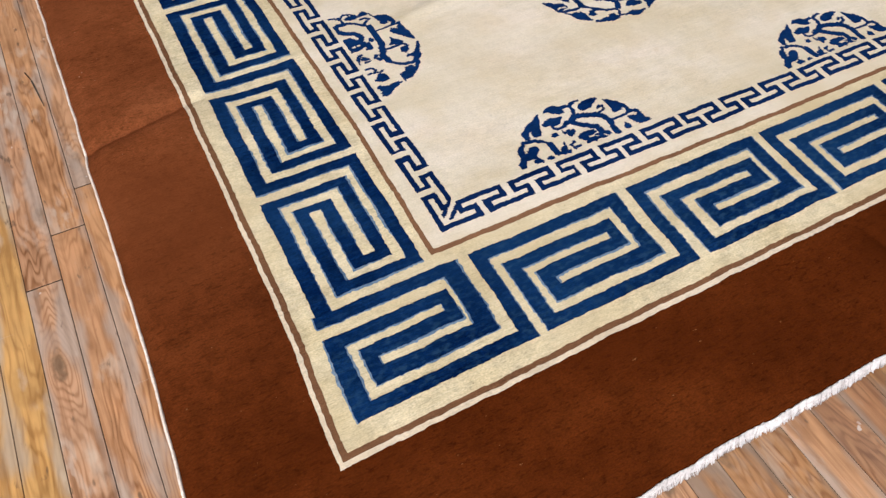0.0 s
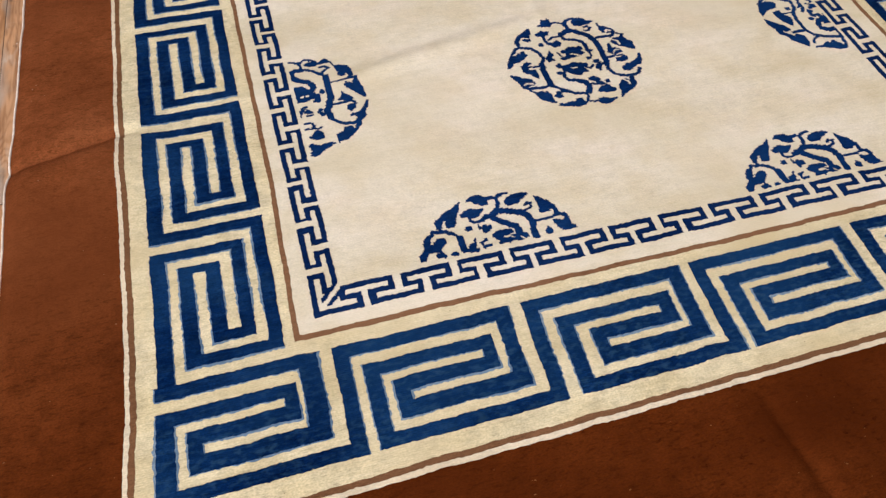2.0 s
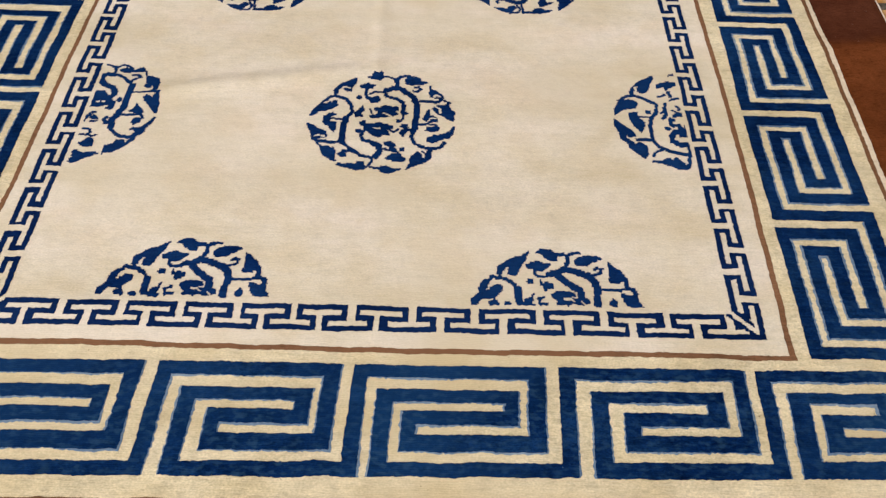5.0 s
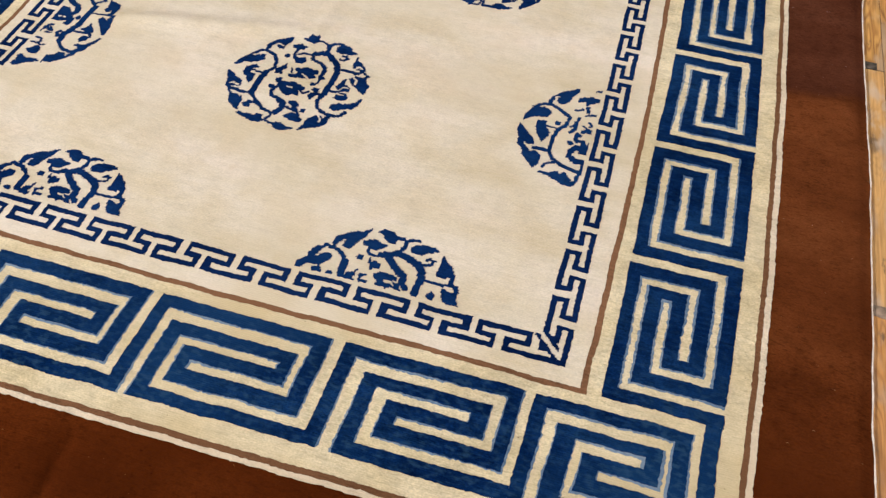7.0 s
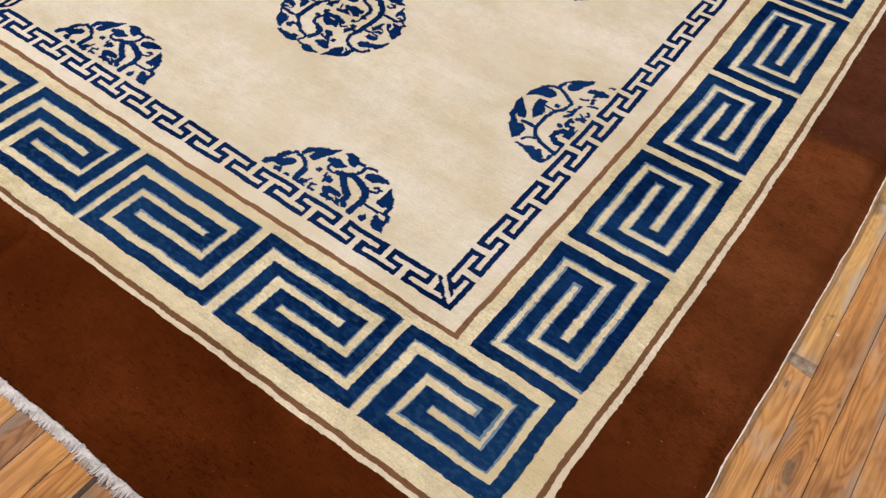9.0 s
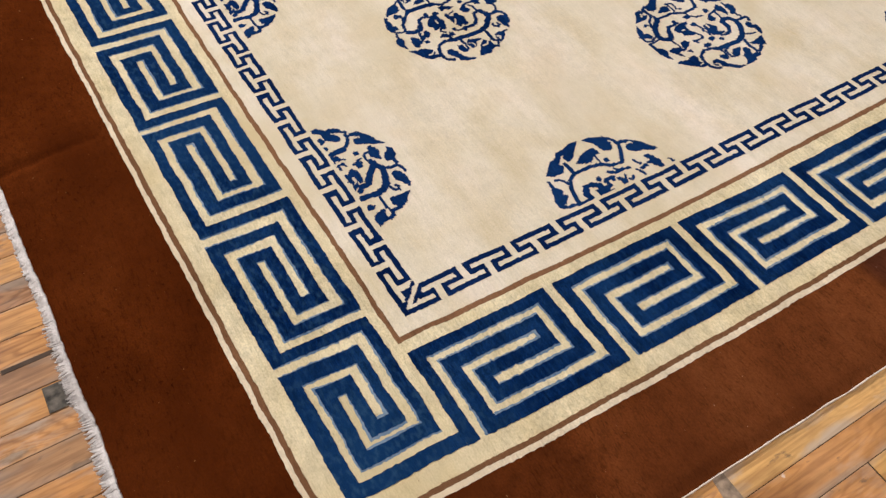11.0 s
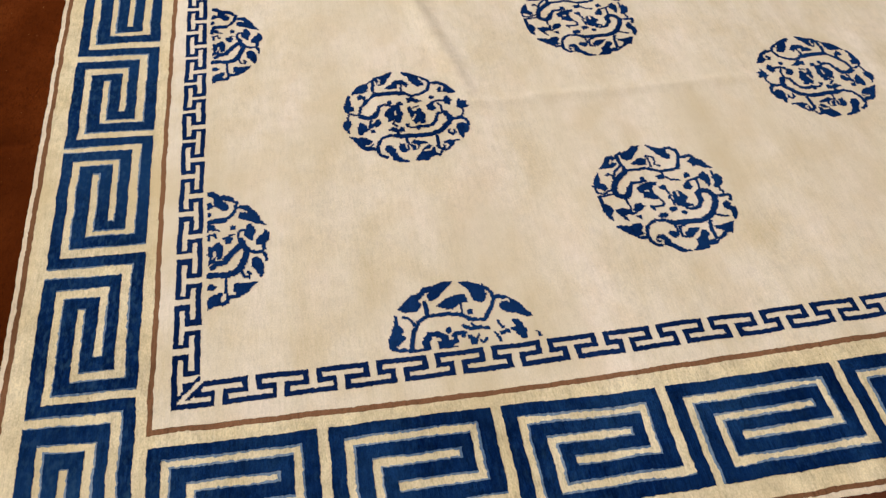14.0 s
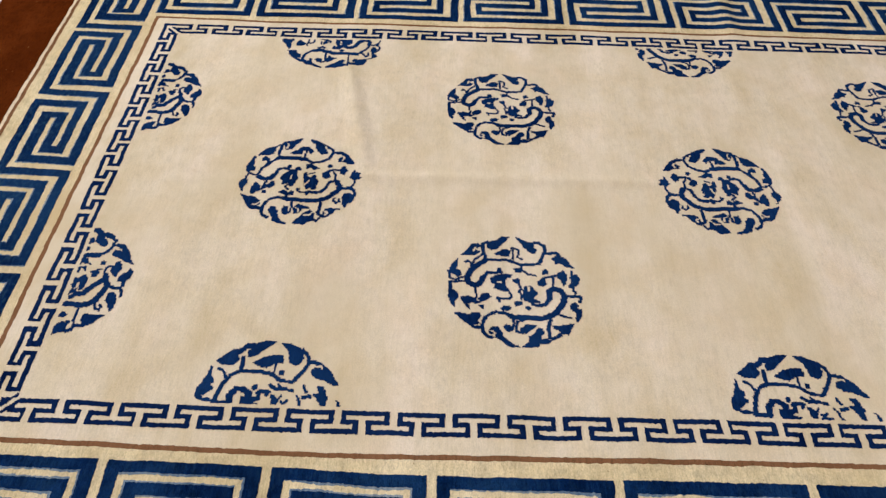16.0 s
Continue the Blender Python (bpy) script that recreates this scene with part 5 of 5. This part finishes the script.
def roundel(cx, cy, drawn, flip=False, keep=None, name="roundel"):
    m = drawn[::-1] if flip else drawn
    e = np.linspace(-1.05, 1.05, NK + 1) * RADIUS
    uu, vv = cx + e, cy + e
    if keep:
        mu, mv = 0.5 * (uu[:-1] + uu[1:]), 0.5 * (vv[:-1] + vv[1:])
        m = m & (keep[0] < mu)[None, :] & (mu < keep[1])[None, :] & (keep[2] < mv)[:, None] & (mv < keep[3])[:, None]
    woven(name, list(uu), list(vv), m, MEDIUM, band["field"], 0.0008, 0.011, 0.004)


INSIDE = (0.012, FIELD_W - 0.012, 0.012, FIELD_L - 0.012)
for cx, cy, drawn, flip in ((0.983, 0.734, FIRST, False), (1.516, 1.553, SECOND, False), (0.500, 1.532, SECOND, False), (0.960, 2.397, FIRST, True),
                            (0.466, 3.266, SECOND, True), (1.510, 3.255, SECOND, True), (0.980, 4.100, FIRST, True)):
    roundel(cx, cy, drawn, flip)
for cx, cy, drawn, flip in ((0.475, -0.013, NEAR_HALF, False), (1.515, -0.017, NEAR_HALF, False), (0.0, 0.758, LEFT_HALF, False), (2.014, 0.760, RIGHT_HALF, False), (-0.018, 2.444, SECOND, True),
                            (2.004, 2.450, RIGHT_HALF, False), (0.475, FIELD_L + 0.02, FIRST, True), (1.515, FIELD_L + 0.02, FIRST, True), (0.0, 4.100, FIRST, True), (1.990, 4.100, FIRST, True)):
    roundel(cx, cy, drawn, flip, INSIDE, "half_roundel")

# ---- the rug: selvage cords and fringes ----
for edge_u, sgn in ((BANDS[0][0], -1), (BANDS[0][1], 1)):
    vv = np.linspace(BANDS[0][2], FIELD_L - BANDS[0][2], 620)
    c = place(np.full_like(vv, edge_u), vv, 0.0)
    c[:, 0] += sgn * 0.001
    c[:, 2] = np.maximum(c[:, 2] - 0.0005, 0.0042) + (0.0 if sgn < 0 else 0.0012)
    rr = (0.0028 if sgn < 0 else 0.0016) + (0.0005 if sgn < 0 else 0.0007) * wave(vv, vv * 0, 31, 0.03)
    verts, faces = [], []
    for i, p in enumerate(c):
        for k in range(6):
            a = k * math.pi / 3
            verts.append((p[0] + rr[i] * math.cos(a), p[1], p[2] + rr[i] * math.sin(a)))
        if i:
            for k in range(6):
                q = (k + 1) % 6
                faces.append((6 * i - 6 + k, 6 * i - 6 + q, 6 * i + q, 6 * i + k))
    mesh_object("selvage_cord", verts, faces, [CORD], band["outer_border"], "pale overcast selvage cord", None, True)


def fringe(v_edge, sgn, seed):
    r = np.random.RandomState(seed)
    verts, faces = [], []
    u, stop = BANDS[0][0] + 0.003, BANDS[0][1] - 0.003
    lean = 0.0
    while u < stop:
        p = place(np.array([u]), np.array([v_edge]), 0.0)[0]
        lean = 0.8 * lean + r.uniform(-0.25, 0.25)
        rope = u < 0.95                                  # twisted tight at the left, combed loose at the right
        length = r.uniform(0.0145, 0.0190) if rope else r.uniform(0.0150, 0.0215) + (0.010 * r.rand() ** 2 if u > 1.6 else 0.003 * r.rand())
        a = -0.62 + 0.22 * lean if rope else -0.22 + 0.22 * lean
        width = r.uniform(0.0012, 0.0023)
        z0 = 0.0085
        n = len(verts)
        for q in range(5):
            f = q / 4
            x = p[0] + math.sin(a) * length * f + 0.002 * math.sin(3 * f + u * 90)
            y = p[1] + sgn * (0.002 + math.cos(a) * length * f)
            z = max(0.0026, z0 * (1 - f ** 2) + 0.0010 * r.rand())
            w = width * (1 - 0.55 * f)
            verts += [(x - w, y, z - 0.001), (x, y, z + 0.0016), (x + w, y, z - 0.001)]
            if q:
                b = n + 3 * q
                faces += [(b - 3, b - 2, b + 1, b), (b - 2, b - 1, b + 2, b + 1), (b - 1, b - 3, b, b + 2)]
        u += r.uniform(0.0015, 0.0030) if rope else r.uniform(0.0010, 0.0020)
    # flat woven web that the strands hang from
    uu = np.linspace(BANDS[0][0], BANDS[0][1], 700)
    rim = place(uu, np.full_like(uu, v_edge), 0.0)
    n = len(verts)
    for i, p in enumerate(rim):
        w = (0.0105 if uu[i] < 0.95 else 0.0150) + 0.0010 * math.sin(i * 1.7)
        verts += [(p[0], p[1] + sgn * 0.0008, 0.0082), (p[0], p[1] + sgn * 0.7 * w, 0.0074), (p[0], p[1] + sgn * w, 0.0018)]
        if i:
            b = n + 3 * i
            for q in (0, 1):
                f = (b - 3 + q, b + q, b + q + 1, b - 2 + q)
                faces.append(f if sgn < 0 else f[::-1])
    ob = mesh_object("fringe", verts, faces, [WARP], band["outer_border"], "short uneven white cotton fringe", None, True)
    ob["kind"] = "stuff"


fringe(BANDS[0][2], -1, 3)
fringe(FIELD_L - BANDS[0][2], 1, 4)

# ---- floor boards ----
LENGTHS = (0.76, 1.18, 1.55, 1.95)
GAP = 0.0014


def board_shape(length, width, material):
    bm = box_mesh((0.0, 0.0, -0.0118), (width - GAP, length - GAP * 2.6, 0.0), 0.0005)
    me = bpy.data.meshes.new("floor_board")
    bm.to_mesh(me)
    bm.free()
    me.materials.append(material)
    return me


KINDS = {"golden": BOARD, "amber": AMBER_BOARD, "blond": BLOND_BOARD, "tan": TAN_BOARD, "worn": WORN_BOARD, "yellow": YELLOW_BOARD}
SHAPES = {(kind, L): board_shape(L, BW, mt) for kind, mt in KINDS.items() for L in LENGTHS}
rnd = random.Random(7)
FIXED = {0: 0.252, 1: 0.421, 2: 0.575, 43: 0.386, 44: 1.006}      # known butt joints, in plan units
first = int(math.floor((x0 / U + 1.147) / 0.0930))
last = int(math.ceil((x1 / U + 1.147) / 0.0930))
far_v, far_f, count = [], [], 0
SEAM_AT, SEAM_U = (2, 13, 19, 26, 31, 32, 33, 44), (-0.961, 0.080, 0.638, 1.308, 1.786, 1.876, 1.962, 2.945)


def seam(k):
    """Where a board begins, in plan units: the strips are not all of one width."""
    return float(np.interp(k, SEAM_AT, SEAM_U)) if SEAM_AT[0] < k < SEAM_AT[-1] else -1.147 + 0.0930 * k


def butts(k):
    """The butt joints along one row; none lies in the strip of floor beside the rug's near end."""
    while True:
        joint = FIXED.get(k, rnd.uniform(-1.2, 0.8)) * U
        up, down = [joint], [joint]
        if k == 43:
            up.append(joint + LENGTHS[0])
        while up[-1] < y1:
            up.append(up[-1] + rnd.choice(LENGTHS[1:]))
        while down[-1] > y0:
            down.append(down[-1] - rnd.choice(LENGTHS[1:]))
        ys = sorted(set(down + up))
        if k < 9 or k > 38 or not any(-1.38 * U < y < -0.86 * U for y in ys):
            return ys


for k in range(first, last):
    bx, wide = seam(k) * U, (seam(k + 1) - seam(k)) * U
    if bx < x0 or bx + wide > x1:
        continue
    ys = butts(k)
    for a, b in zip(ys[:-1], ys[1:]):
        L = min(LENGTHS, key=lambda q: abs(q - (b - a)))
        lo, hi = max(a, y0), min(b, y1)
        cut = lo > a + 1e-6 or hi < b - 1e-6
        beside = (bx < -0.62 and bx > -1.25) or (bx > 2.0 and bx < 2.75) or a < -0.64
        if beside and not cut and a < 2.6 and a > -2.8 and bx < 2.75 and bx > -1.25 and count < 300:
            kind = ("tan" if bx > 2.0 and a + 0.5 * L > 0.75 else "golden") if bx > -0.5 else "yellow" if k < 0 else "worn"
            if a < -0.64 and -0.5 < bx < 0.70 * U:
                kind = ("worn", "amber", "amber", "amber")[k % 4]
            elif a < -0.64 and -0.5 < bx < 2.0:
                kind = "golden" if k % 3 else "amber"
            kind = "blond" if k == 43 and abs(a - 0.38 * U) < 0.01 else kind
            ob = new("floor_board", SHAPES[kind, L])
            ob.location = (bx, a, 0.0004 * rnd.uniform(-1, 1))
            ob.scale = (wide / BW, 1, 1)
            ob.parent = floor
            count += 1
        elif hi - lo > 0.01:
            n = len(far_v)
            zz = 0.0004 * rnd.uniform(-1, 1)
            xa, xb, ya, yb = bx, bx + wide - GAP, lo, hi - GAP * 2.6
            far_v += [(xa, ya, -0.0118), (xb, ya, -0.0118), (xb, yb, -0.0118), (xa, yb, -0.0118), (xa, ya, zz), (xb, ya, zz), (xb, yb, zz), (xa, yb, zz)]
            far_f += [(n, n + 3, n + 2, n + 1), (n + 4, n + 5, n + 6, n + 7), (n, n + 1, n + 5, n + 4), (n + 1, n + 2, n + 6, n + 5), (n + 2, n + 3, n + 7, n + 6), (n + 3, n, n + 4, n + 7)]
far = mesh_object("floor_boards", far_v, far_f, [BOARD_FAR], floor, "worn oak strip boards")
far["kind"] = "stuff"

# mended spots beside the rug's near end
part("floor_patch", box_mesh((1.790 * U, -0.996 * U, -0.004), (1.873 * U, -0.86 * U, 0.0012), 0.0008), GREY, floor, "small grey worn wooden patch")
part("floor_sliver", box_mesh((1.684 * U, -1.075 * U, -0.004), (1.700 * U, -0.86 * U, 0.0009), 0.0008), DARKWOOD, floor, "thin dark wooden sliver between boards")
part("floor_filler", box_mesh((2.872 * U, 1.440 * U, -0.004), (2.921 * U, 1.478 * U, 0.0010), 0.0008), GREY, floor, "small dark grey wood filler at a board's end")


def chip(name, corners, material, label):
    bm = bmesh.new()
    low = [bm.verts.new((u * U, v * U, -0.004)) for u, v in corners]
    top = [bm.verts.new((u * U, v * U, 0.0009)) for u, v in corners]
    bm.faces.new(top)
    bm.faces.new(low[::-1])
    for i in range(len(corners)):
        q = (i + 1) % len(corners)
        bm.faces.new((low[i], low[q], top[q], top[i]))
    part(name, bm, material, floor, label)


# a board end worn grey beside the right selvage
chip("floor_worn_end", [(2.868, 0.350), (2.941, 0.338), (2.943, 0.3855), (2.866, 0.3855)], WEATHERED, "grey weathered end of a board")
# a split edge on one of the left boards
chip("floor_gouge", [(-0.9935, 1.142), (-0.9910, 1.145), (-1.0030, 1.192), (-1.0065, 1.190)], DARKWOOD, "dark gouge in a board")
chip("floor_splinter", [(-0.9770, 0.985), (-0.9750, 0.988), (-0.9880, 1.138), (-0.9940, 1.136)], GREY, "grey splintered edge of a board")
